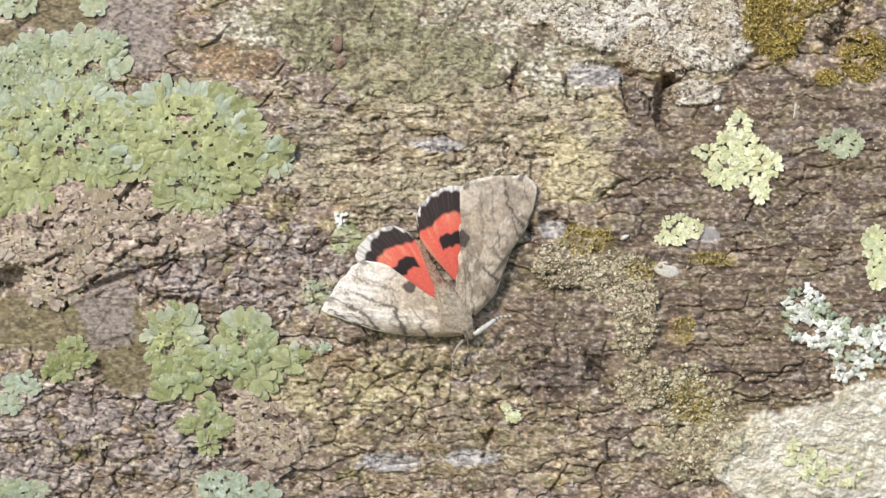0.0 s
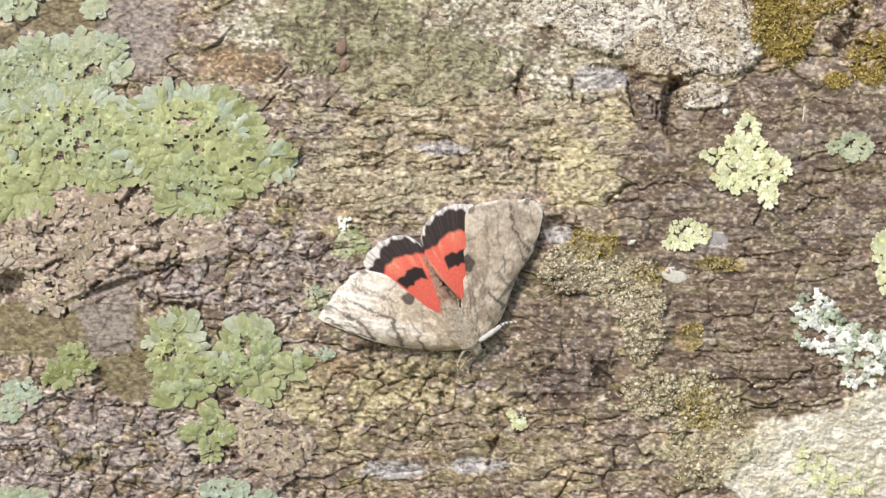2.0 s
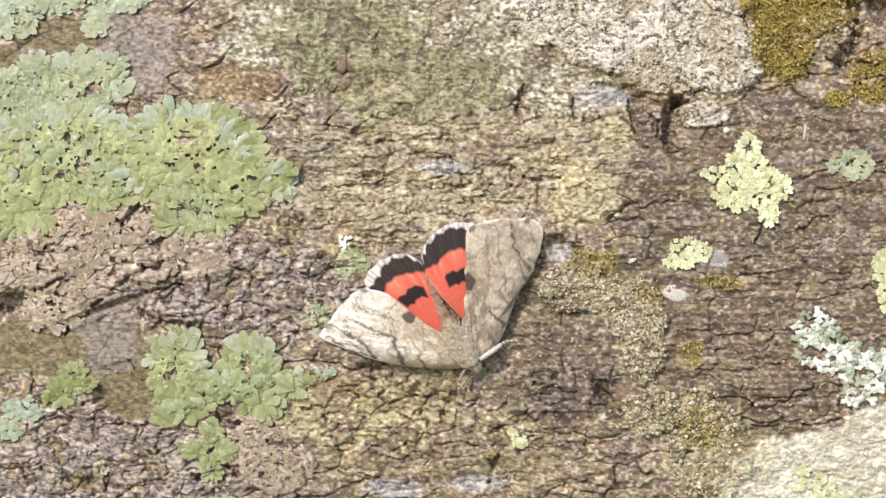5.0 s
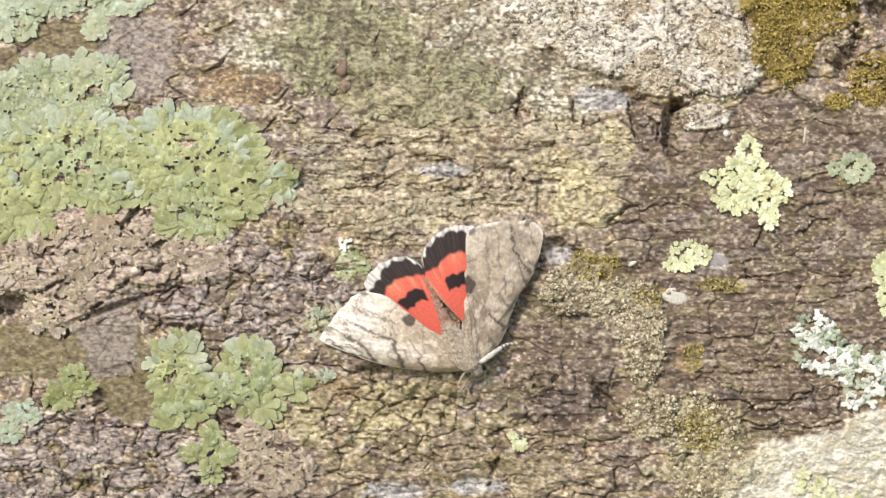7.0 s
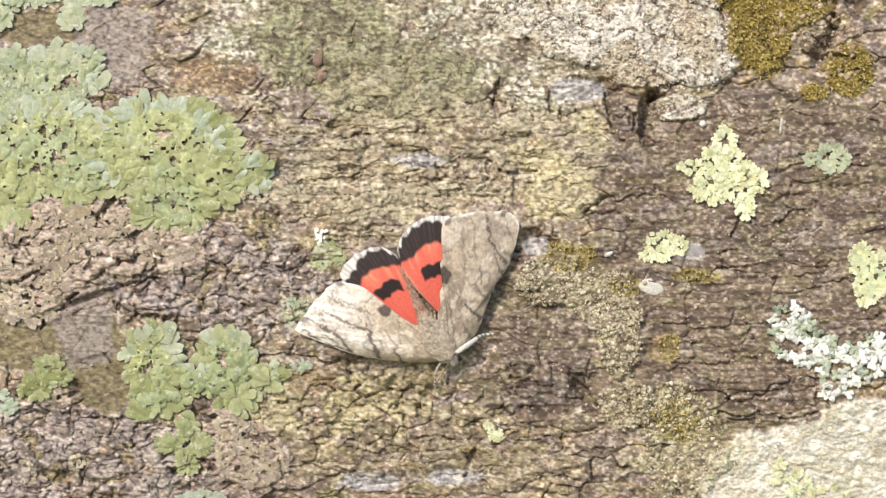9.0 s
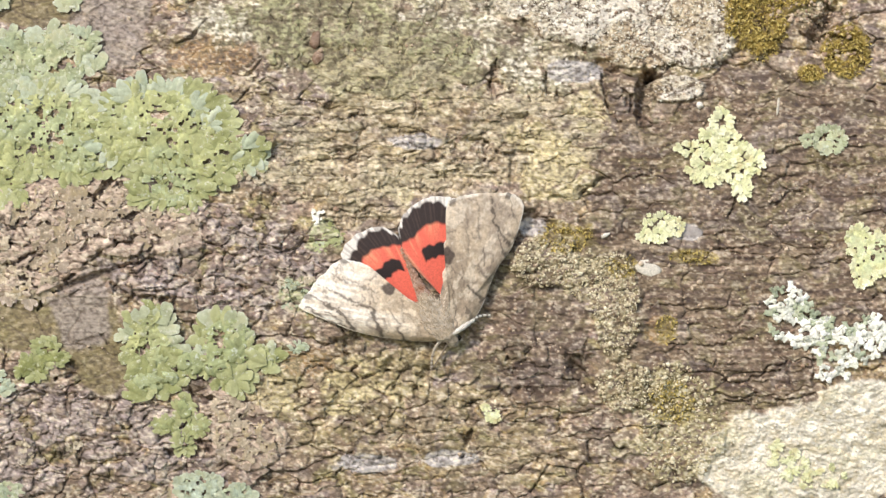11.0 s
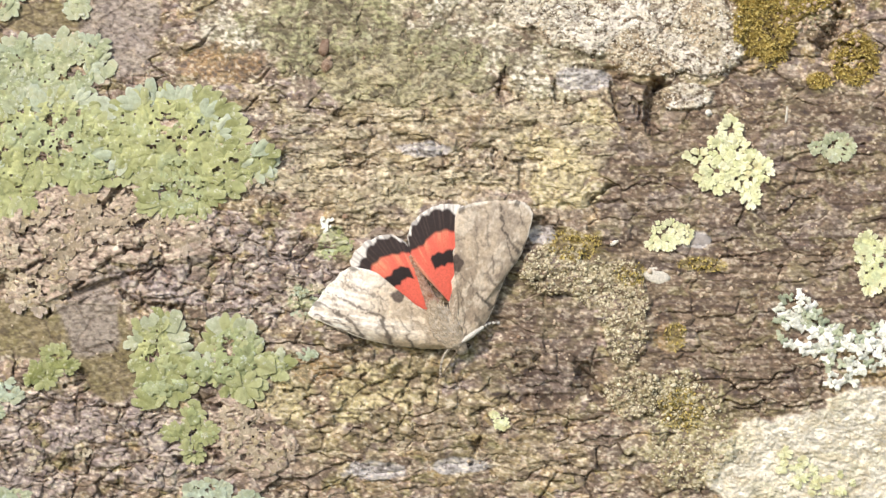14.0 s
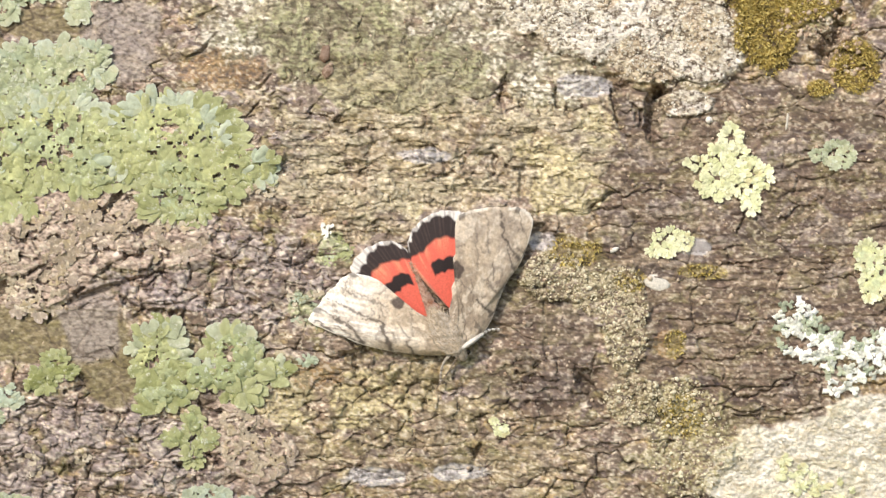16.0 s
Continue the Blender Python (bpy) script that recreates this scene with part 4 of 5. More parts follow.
def paint_hind(bands, side):
    inner, band, half, b0, b1, white = bands

    def paint(x, y, r, s):
        wob = 0.05 * (fbm(s * 9, r * 2, 91, 3) - 0.5) + 0.005 * np.sin(s * 60)
        q = r + wob
        # the red runs out to the rim beside the body
        reach = inner + 0.30 * step(0.38, 0.04, s)
        red = np.empty(r.shape + (3,))
        red[:] = (0.76, 0.150, 0.105)
        red = mixc(red, (0.82, 0.30, 0.18), step(0.45, 0.75, fbm(s * 22, r * 3, 93, 3)) * step(0.5, 0.75, r))
        red = mixc(red, (0.48, 0.25, 0.16), 0.75 * step(0.84, 0.99, 1 - s))
        c = mixc(red, (0.030, 0.022, 0.022), step(half + 0.012, half - 0.012, np.abs(q - band)) * step(b0 - 0.02, b0 + 0.02, s) * step(b1 + 0.02, b1 - 0.02, s))
        c = mixc(c, (0.040, 0.030, 0.029), step(reach - 0.02, reach + 0.02, q + 0.03 * np.sin(s * 9)))
        streak = step(0.55, 0.68, fbm(s * 70, r * 3.5, 95, 3))
        c = mixc(c, (0.20, 0.13, 0.11), 0.15 * streak * step(inner, inner + 0.06, q) * step(0.12, 0.3, s))
        rim = 0.962 - 0.065 * np.exp(-((s - white) / 0.10) ** 2) + 0.014 * np.sin(s * 62) + 0.016 * (vnoise(s * 60, r * 0, 97) - 0.5)
        return mixc(c, (0.78, 0.74, 0.69), step(-0.014, 0.014, r - rim) * step(0.15, 0.24, s) * (1 - 0.3 * step(0.72, 0.95, np.sin(s * 62))) * (0.55 + 0.45 * step(0.3, 0.5, vnoise(s * 45, r * 0, 99))))
    return paint


# dark streaks on the forewings: x, y at both ends, half width, strength
STREAKS_PALE = [(690, 588, 713, 653, 2.6, 0.9), (636, 600, 668, 646, 3.0, 0.9), (742, 634, 756, 657, 3.0, 0.9), (600, 560, 672, 592, 1.5, 0.7), (586, 580, 642, 612, 1.6, 0.8), (640, 545, 702, 572, 1.4, 0.5), (660, 594, 692, 601, 2.0, 0.8),
                (612, 606, 650, 634, 1.5, 0.7), (724, 600, 746, 628, 1.7, 0.5), (796, 606, 832, 644, 2.0, 0.7), (580, 600, 606, 616, 1.8, 0.8), (690, 560, 700, 592, 1.5, 0.5), (770, 616, 782, 645, 1.5, 0.4), (620, 540, 650, 556, 1.5, 0.6)]
STREAKS_DULL = [(905, 398, 912, 452, 1.8, 0.8), (912, 450, 937, 482, 2.6, 0.85), (918, 468, 931, 503, 2.0, 0.8), (882, 412, 884, 472, 1.4, 0.5), (892, 488, 896, 522, 1.8, 0.6), (868, 556, 893, 582, 2.8, 0.85), (928, 462, 950, 470, 1.8, 0.6),
                (860, 428, 868, 500, 1.4, 0.45), (836, 540, 846, 602, 1.6, 0.5), (845, 600, 850, 632, 1.8, 0.6), (935, 400, 950, 440, 1.6, 0.5), (880, 520, 900, 545, 1.8, 0.6), (856, 520, 862, 560, 1.5, 0.4), (862, 590, 874, 612, 2.0, 0.6)]


def streaked(c, x, y, streaks):
    u, v = x + 7 * (vnoise(x / 9, y / 9, 181) - 0.5) + 4 * (vnoise(x / 4, y / 4, 182) - 0.5), y + 7 * (vnoise(x / 9, y / 9, 183) - 0.5) + 4 * (vnoise(x / 4, y / 4, 184) - 0.5)
    for x0, y0, x1, y1, half, strength in streaks:
        ux, uy = x1 - x0, y1 - y0
        f = np.clip(((u - x0) * ux + (v - y0) * uy) / (ux * ux + uy * uy), 0, 1)
        d = np.hypot(u - x0 - f * ux, v - y0 - f * uy) / (half * (0.35 + 0.65 * f))
        c = mixc(c, (0.30, 0.245, 0.19), 0.45 * strength * step(4.5, 1.0, d))
        c = mixc(c, (0.05, 0.04, 0.035), 0.9 * strength * step(1.75, 0.9, d))
    return c


def paint_fore(root, apex, flip, pale, blot, streaks, tone=1.0):
    ax, ay = apex[0] - root[0], apex[1] - root[1]
    length = math.hypot(ax, ay)
    ax, ay = ax / length, ay / length

    def paint(x, y, r, s):
        t = ((x - root[0]) * ax + (y - root[1]) * ay) / length
        w = ((x - root[0]) * -ay + (y - root[1]) * ax) / length * flip
        n1, n2, n3 = fbm(t * 7, w * 9, 101, 4), fbm(t * 70, w * 70, 103, 2), fbm(t * 7, w * 60, 105, 4)
        n4, n5 = fbm(t * 14 + 3, w * 22, 113, 4), fbm(t * 34, w * 26, 117, 3)
        c = np.empty(r.shape + (3,))
        c[:] = (0.51, 0.415, 0.305)
        c = mixc(c, (0.33, 0.265, 0.20), 0.9 * step(0.44, 0.58, n1) * (1 - 0.6 * pale))
        c = mixc(c, (0.65, 0.565, 0.45), 0.75 * step(0.52, 0.60, n4))
        c = mixc(c, (0.31, 0.25, 0.19), 0.4 * step(0.55, 0.63, 1 - n5))
        # whitish scales, with sun glare painted in, towards the tip and along the fore edge
        frost_glare = pale * np.clip(step(0.40, 0.85, t + 0.25 * (n1 - 0.5)) + 0.7 * step(0.06, 0.0, np.abs(w) - 0.02) * step(0.2, 0.4, t), 0, 1)
        c = mixc(c, (0.82, 0.785, 0.72), frost_glare * (0.45 + 0.55 * step(0.42, 0.54, n3)))
        thin = 1 - step(0.0, 0.022, np.abs(fbm(t * 5 + 9, w * 42, 119, 3) - 0.5))
        c = mixc(c, (0.12, 0.10, 0.088), 0.5 * thin * (0.3 + 0.7 * frost_glare) * step(0.45, 0.58, n5))
        for at, lean, width in ((0.37, -0.15, 0.004), (0.68, -0.30, 0.005), (0.90, -0.2, 0.004)):
            d = np.abs(t - at - lean * w - 0.16 * (fbm(w * 13 + at * 7, t * 3, 108, 5) - 0.5) - 0.03 * (n2 - 0.5))
            c = mixc(c, (0.28, 0.23, 0.18), 0.4 * step(0.04, 0.0, d) * step(0.4, 0.55, n4))
            c = mixc(c, (0.10, 0.08, 0.07), 0.5 * step(width * 2.0, width * 0.9, d) * step(0.46, 0.52, fbm(w * 14 + at * 30, t * 6, 107, 2)))
        c = streaked(c, x, y, streaks)
        # dark patch beside the hindwing
        k = np.hypot((x - blot[0]) / blot[2], (y - blot[1]) / blot[3]) + 0.8 * (n5 - 0.5)
        c = mixc(c, (0.06, 0.045, 0.04), 0.9 * step(1.15, 0.75, k))
        # kidney mark
        k = np.hypot((t - 0.50) / 0.06, (w + 0.03) / 0.04) + 0.9 * (n5 - 0.5)
        c = mixc(c, (0.17, 0.135, 0.11), 0.6 * step(0.30, 0.1, np.abs(k - 1)))
        # pale dotted rim with dark checks
        c = mixc(c, (0.76, 0.71, 0.62), 0.85 * step(0.972, 0.984, r) * step(0.22, 0.4, vnoise(s * 60, r * 0, 111)))
        c = mixc(c, (0.06, 0.05, 0.045), 0.7 * step(0.94, 0.965, r) * step(0.70, 0.74, vnoise(s * 34, r * 0, 109)))
        return np.clip(c * tone * (0.78 + 0.68 * n2[..., None]), 0.02, 0.85)
    return paint


def blob_mesh(name, stations, material, colour, segs=22, seed=0, rough=0.08, origin=(0, 0, 0)):
    """A soft body lofted along stations (px, py, h, half width, half height)."""
    stations = [tuple(q) for q in smooth_line(stations, len(stations) * 6)]
    rows, cols = len(stations), segs
    vs, cs = [], []
    for k, (px, py, h, w, hh) in enumerate(stations):
        a, b = stations[max(0, k - 1)], stations[min(rows - 1, k + 1)]
        d = Vector((b[0] - a[0], b[1] - a[1])).normalized()
        side = Vector((-d.y, d.x))
        for i in range(cols):
            t = 6.2832 * i / cols
            j = 1 + rough * (noise.noise((px * 0.12 + math.cos(t) * 2, py * 0.12 + math.sin(t) * 2, seed)))
            q = w * math.cos(t) * j
            vs.append(place(px + side.x * q, py + side.y * q, h + hh * math.sin(t) * j) - Vector(origin))
            cs.append(colour(k / (rows - 1), t, px, py))
    fs = grid_faces(rows, cols, True)
    fs += [tuple(range(cols)), tuple(reversed(range((rows - 1) * cols, rows * cols)))]
    return raw_mesh(name, vs, fs, material, True, np.array(cs))


def tube(name, points, radii, material, parent, label="", colour=(0.3, 0.25, 0.2), band=None):
    """A thin jointed rod through plan points (px, py, h); its own space starts at its first point."""
    o = place(*points[0])
    line = smooth_line(points, 26)
    vs, n = [], 7
    P = [place(*q) for q in line]
    for k, p in enumerate(P):
        d = (P[min(k + 1, 25)] - P[max(k - 1, 0)]).normalized()
        a = d.cross(Vector((0.3, 1, 0.2))).normalized()
        b = d.cross(a)
        f = k / 25
        rad = np.interp(f, np.linspace(0, 1, len(radii)), radii) * S * (1 + 0.22 * (k % 3 == 0))
        vs += [p + (a * math.cos(6.2832 * i / n) + b * math.sin(6.2832 * i / n)) * rad - o for i in range(n)]
    fs = grid_faces(26, n, True) + [tuple(range(n)), tuple(reversed(range(25 * n, 26 * n)))]
    me = raw_mesh(name, vs, fs, material, True, np.array([band if band and k > 11 and k % 3 == 2 else colour for k in range(26) for _ in range(n)]))
    ob = part(name, me, parent, label)
    ob.location = o - MOTH_ROOT
    return ob


def fur_tint(k, t, px, py):
    n = noise.noise((px * 0.12 + 3 * math.cos(t), py * 0.12, 3 * math.sin(t)))
    return (0.50 + 0.34 * n, 0.43 + 0.31 * n, 0.34 + 0.28 * n)


def belly_tint(k, t, px, py):
    n = 0.07 * math.sin(k * 50) + 0.22 * noise.noise((px * 0.2, py * 0.2 + 3 * math.cos(t), 5.0))
    return (0.47 + n, 0.285 + n, 0.205 + 0.9 * n)


def build_fur(parent, line, count, length, wide, seed, material, at):
    """Short hairs lying back along the body."""
    rng = random.Random(seed)
    vs, fs = [], []
    for _ in range(count):
        f = rng.random() * (len(line) - 1)
        k = min(int(f), len(line) - 2)
        a, b = line[k], line[k + 1]
        u = f - k
        px, py, h, w, hh = (a[i] + (b[i] - a[i]) * u for i in range(5))
        d = Vector((a[0] - b[0], a[1] - b[1])).normalized()
        q = rng.uniform(-1, 1)
        px, py, h = px - d.y * w * q, py + d.x * w * q, h + hh * math.sqrt(max(0, 1 - q * q))
        turn = math.atan2(d.y, d.x) + rng.gauss(0, 0.35) + 0.5 * q
        l = length * rng.uniform(0.6, 1.3)
        ex, ey = math.cos(turn), math.sin(turn)
        p0, p1 = place(px - ey * wide, py + ex * wide, h - 1), place(px + ey * wide, py - ex * wide, h - 1)
        p2, p3 = place(px + ex * l * 0.6, py + ey * l * 0.6, h + 2.5), place(px + ex * l, py + ey * l, h + 0.5)
        o = len(vs)
        side = (p1 - p0) * 0.4
        vs += [p0 - at, p1 - at, p2 + side - at, p2 - side - at, p3 - at]
        fs += [(o, o + 1, o + 2, o + 3), (o + 3, o + 2, o + 4)]
    return part("fur", raw_mesh("fur", vs, fs, material), parent, "short mottled hairs")


def build_moth():
    global MOTH_ROOT
    lift = top_height(*MOTH_AT, 60)
    MOTH_ROOT = place(MOTH_AT[0], MOTH_AT[1], lift)
    moth = tagged(new("moth"), "grey-brown moth with red and black hindwings clinging to bark", "moth")
    moth.location = MOTH_ROOT
    b = lift
    w = {}
    w["hind_l"] = build_wing("hindwing", "red hindwing with black bands and white fringe", moth, (788, 596),
        [(764, 504), (754, 484), (742, 468), (716, 455), (688, 461), (664, 476), (647, 498), (652, 520), (672, 545), (700, 575)],
        (b + 14, b + 20, b + 16, b + 7), paint_hind((0.75, 0.53, 0.070, 0.30, 0.66, 0.62), -1), fringe=0.012)
    w["hind_r"] = build_wing("hindwing", "red hindwing with black bands and white fringe", moth, (822, 574),
        [(760, 508), (750, 484), (747, 458), (754, 436), (774, 416), (800, 403), (828, 401), (848, 406), (868, 430), (870, 480)],
        (b + 14, b + 20, b + 18, b + 12), paint_hind((0.715, 0.47, 0.070, 0.36, 0.97, 0.74), -1), fringe=0.012)
    # forewing colours hold the light: left, sloping sunward, painted paler, right duller
    w["fore_l"] = build_wing("forewing", "grey-brown forewing with dark wavy lines", moth, (832, 640),
        [(842, 652), (806, 657), (760, 657), (716, 652), (672, 643), (630, 629), (596, 615), (572, 605), (570, 592), (590, 566), (612, 538), (640, 518),
         (664, 519), (690, 528), (706, 543), (724, 558), (748, 576), (776, 590), (800, 600)],
        (b + 27, b + 10, b + 15, b + 28), paint_fore((832, 640), (580, 600), 1, 0.8, (724, 566, 14, 10), STREAKS_PALE, 1.08), fringe=0.012)
    w["fore_r"] = build_wing("forewing", "grey-brown forewing with dark wavy lines", moth, (836, 628),
        [(852, 640), (872, 622), (888, 600), (900, 572), (907, 550), (920, 520), (936, 498), (949, 470), (957, 442), (961, 420), (958, 405), (948, 395), (930, 391), (900, 392),
         (868, 395), (844, 401), (827, 412), (824, 445), (827, 470), (822, 486), (829, 504), (828, 520), (821, 534), (822, 552), (818, 572), (817, 592)],
        (b + 27, b + 18, b + 19, b + 28), paint_fore((836, 628), (945, 395), -1, 0.12, (831, 504, 10, 17), STREAKS_DULL, 0.85))
    belly = [(754, 494, b + 18, 1, 1), (757, 500, b + 18, 3, 3), (763, 513, b + 18, 4.5, 5), (771, 531, b + 18, 6.5, 7),
        (782, 554, b + 18, 9, 9), (794, 578, b + 19, 13, 11), (806, 600, b + 21, 17, 11)]
    abdomen = part("abdomen", blob_mesh("abdomen", belly, M_FUR, belly_tint, 24, 1, 0.1, MOTH_ROOT), moth, "brown banded abdomen")
    build_fur(abdomen, belly, 150, 5, 0.8, 31, M_HAIR_RED, MOTH_ROOT)
    chest = [(792, 576, b + 26, 3, 3), (796, 584, b + 27, 13, 6), (805, 598, b + 28, 21, 7), (815, 614, b + 28, 26, 7),
        (826, 632, b + 27, 24, 7), (836, 646, b + 25, 16, 7), (841, 653, b + 23, 5, 5)]
    thorax = part("thorax", blob_mesh("thorax", chest, M_FUR, fur_tint, 30, 2, 0.22, MOTH_ROOT), moth, "grey furry thorax")
    build_fur(thorax, chest, 420, 9, 0.75, 32, M_HAIR, MOTH_ROOT)
    head = part("head", blob_mesh("head", [(836, 642, b + 18, 4, 4), (839, 648, b + 19, 12, 8), (843, 655, b + 18, 12, 8), (847, 662, b + 16, 8, 7), (849, 666, b + 15, 2, 2)],
        M_FUR, fur_tint, 20, 3, 0.2, MOTH_ROOT), moth, "small furry head")
    for ex, ey in ((833, 657), (856, 650)):
        part("eye", blob_mesh("eye", [(ex - 4, ey, b + 18, 1, 1), (ex - 2, ey, b + 18, 4, 4), (ex, ey, b + 18, 5, 5), (ex + 2, ey, b + 18, 4, 4), (ex + 4, ey, b + 18, 1, 1)],
            M_GLOSS, fur_tint, 12, 4, 0, MOTH_ROOT), head, "dark shiny eye")
    w["antenna"] = tube("antenna", [(838, 656, b + 28), (826, 676, b + 30), (812, 698, b + 28), (799, 714, b + 22)], (1.3, 1.1, 0.8), M_FUR, moth, "thin grey antenna", (0.22, 0.17, 0.12))
    w["leg_a"] = tube("foreleg", [(850, 640, b + 26), (868, 628, b + 27), (885, 616, b + 19), (898, 609, b + 12), (916, 608, b + 9)], (4, 5, 3.6, 2.4, 2.0), M_FUR, moth, "pale banded furry foreleg", (0.84, 0.81, 0.74), (0.16, 0.12, 0.09))
    w["leg_b"] = tube("foreleg", [(830, 650, b + 22), (820, 662, b + 20), (814, 676, b + 14), (812, 692, b + 10), (812, 704, b + 8)], (2.5, 2.2, 2.0, 2.0, 1.8), M_FUR, moth, "pale banded foreleg", (0.62, 0.56, 0.47), (0.14, 0.10, 0.08))
    return moth, w


# ---------------------------------------------------------------- build
build_ground()
trunk = build_trunk()
build_scales(trunk)
build_lichen("dead_lichen", "dead pinkish-brown flaking lichen with dark gaps", [(190, 415, 175, 46), (95, 470, 105, 66), (100, 545, 62, 46), (320, 450, 90, 36)], M_DEAD, 24, 26, 37, 1.1, 0.3, 2,
    tilt=(-8, 6), gaps=0.57)
build_lichen("dead_lichen", "dead cream-brown lichen scraps with dark curls", [(482, 830, 72, 46), (450, 775, 46, 30)], M_DEAD, 12, 20, 38, 1.1, 0.3, 2, tilt=(-8, 6), gaps=0.56)
build_lichen("leafy_lichen", "large pale green leafy lichen with rounded lobes on bark",
    [(105, 284, 150, 82), (320, 278, 142, 84), (480, 324, 48, 32), (352, 372, 74, 50), (40, 372, 62, 56), (170, 335, 70, 34), (420, 330, 60, 50)], M_LICHEN, 210, 42, 11, 0.9, 0.34, centre=(210, 330), other=M_LICHEN_BLUE)
build_lichen("leafy_lichen", "pale mint leafy lichen with scalloped lobes on bark", [(128, 156, 92, 56), (70, 138, 40, 38), (20, 188, 60, 58), (190, 130, 32, 30)], M_LICHEN_MINT, 110, 32, 28, 0.9, 0.34, centre=(90, 190), other=M_LICHEN_BLUE)
build_lichen("leafy_lichen", "pale green leafy lichen fringe on bark", [(30, 30, 40, 44), (90, 2, 60, 26), (168, 48, 17, 24), (215, -2, 60, 28)], M_LICHEN_MINT, 90, 29, 12, 0.95, 0.34)
build_lichen("leafy_lichen", "green leafy lichen rosette with rounded lobes on bark",
    [(312, 658, 54, 66), (448, 668, 54, 68), (516, 682, 30, 20), (326, 722, 50, 26), (466, 720, 34, 26), (385, 690, 30, 26)], M_LICHEN, 100, 42, 13, 0.95, 0.34, centre=(385, 675), other=M_LICHEN_MINT)
build_lichen("leafy_lichen", "small green leafy lichen on flaking bark", [(374, 772, 17, 22), (342, 798, 24, 14), (398, 803, 22, 13), (374, 834, 18, 20)], M_LICHEN, 30, 25, 14, 0.9, 0.26, centre=(372, 800))
build_lichen("leafy_lichen", "small green leafy lichen on smooth bark", [(132, 672, 22, 24), (108, 700, 30, 22), (152, 682, 18, 10)], M_LICHEN, 24, 23, 15, 0.9, 0.26)
build_lichen("leafy_lichen", "small blue-grey leafy lichen on bark", [(38, 730, 32, 20), (16, 766, 24, 16)], M_LICHEN_BLUE, 24, 22, 16, 0.9, 0.26)
build_lichen("leafy_lichen", "small blue-grey leafy lichen on dark bark", [(400, 912, 45, 28), (465, 925, 36, 22)], M_LICHEN_BLUE, 36, 20, 17)
build_lichen("leafy_lichen", "bright yellow-green crinkled lichen on dark bark",
    [(1325, 266, 17, 20), (1320, 304, 32, 26), (1345, 338, 32, 34), (1268, 316, 20, 11), (1300, 352, 34, 22), (1382, 336, 12, 18), (1360, 384, 15, 16)], M_LICHEN_PALE, 150, 17, 18, 0.9, 0.3, tilt=(4, 20), sheet=False)
build_lichen("leafy_lichen", "small pale crinkled lichen on dark bark", [(1212, 450, 26, 22), (1198, 466, 20, 12), (1240, 452, 18, 13)], M_LICHEN_PALE, 52, 14, 19, 0.9, 0.3, tilt=(4, 20), sheet=False)
build_lichen("leafy_lichen", "small dull green crinkled lichen on bark", [(1515, 298, 30, 26), (1475, 300, 10, 12)], M_LICHEN_MINT, 50, 13, 20, 0.9, 0.2, tilt=(4, 20))
build_lichen("leafy_lichen", "pale crinkled lichen beside a crack in bark", [(1568, 480, 24, 34), (1575, 530, 24, 30), (1600, 500, 30, 40)], M_LICHEN_PALE, 60, 15, 21, 0.9, 0.2, tilt=(4, 20))
build_lichen("leafy_lichen", "white-blue branching lichen on dark bark",
    [(1440, 580, 30, 22), (1428, 620, 22, 26), (1490, 640, 42, 34), (1540, 658, 46, 28), (1520, 700, 34, 22), (1470, 610, 26, 26), (1585, 650, 30, 36)], M_LICHEN_WHITE, 84, 32, 22, 0.95, 0.5, 3, tilt=(0, 14), sheet=False, other=M_LICHEN_BLUE, scatter=True, antler=True)
build_lichen("leafy_lichen", "tiny pale lichen tuft on cracked bark", [(906, 770, 8, 6), (920, 784, 14, 14)], M_LICHEN_PALE, 22, 10, 23, 0.9, 0.2)
build_lichen("leafy_lichen", "tiny blue-grey lichen star on bark", [(575, 664, 18, 10)], M_LICHEN_BLUE, 9, 14, 24, 0.55, 0.22)
build_lichen("leafy_lichen", "pale green lichen on white crust", [(1440, 868, 34, 22), (1490, 892, 50, 20), (1425, 840, 12, 12)], M_LICHEN_PALE, 60, 14, 25, 0.9, 0.4, sheet=False, scatter=True)
build_lichen("leafy_lichen", "tiny blue-grey lichen scales on dark bark", [(566, 572, 24, 24), (585, 592, 22, 14), (552, 556, 11, 12)], M_LICHEN_BLUE, 30, 10, 27, 0.7, 0.22, 2.0, sheet=False, scatter=True)
build_lichen("leafy_lichen", "thin white lichen edge on dark bark", [(545, 556, 5, 9), (553, 576, 5, 12), (563, 596, 7, 7), (590, 546, 14, 6)], M_CREAM, 34, 9, 40, 0.9, 0.25, 3, sheet=False, scatter=True)
build_lichen("leafy_lichen", "thin white lichen rim round a dark hollow", [(20, 514, 22, 7), (54, 540, 7, 24), (72, 572, 14, 10)], M_CREAM, 44, 11, 33, 1.0, 0.25, 3, sheet=False, scatter=True)
build_lichen("leafy_lichen", "cream curled rim of dying lichen on bark", [(330, 420, 62, 4), (470, 362, 26, 5), (508, 362, 8, 12)], M_CREAM, 60, 9, 34, 1.0, 0.25, 4, sheet=False, scatter=True)
build_lichen("leafy_lichen", "small cream lichen flakes on grey bark", [(90, 848, 12, 24), (182, 840, 13, 10), (152, 494, 12, 7)], M_CREAM, 26, 15, 35, 1.0, 0.25, 2, sheet=False, scatter=True)
build_lichen("leafy_lichen", "pale green leafy lichen on cracked bark", [(40, 922, 46, 20)], M_LICHEN_MINT, 20, 26, 36)
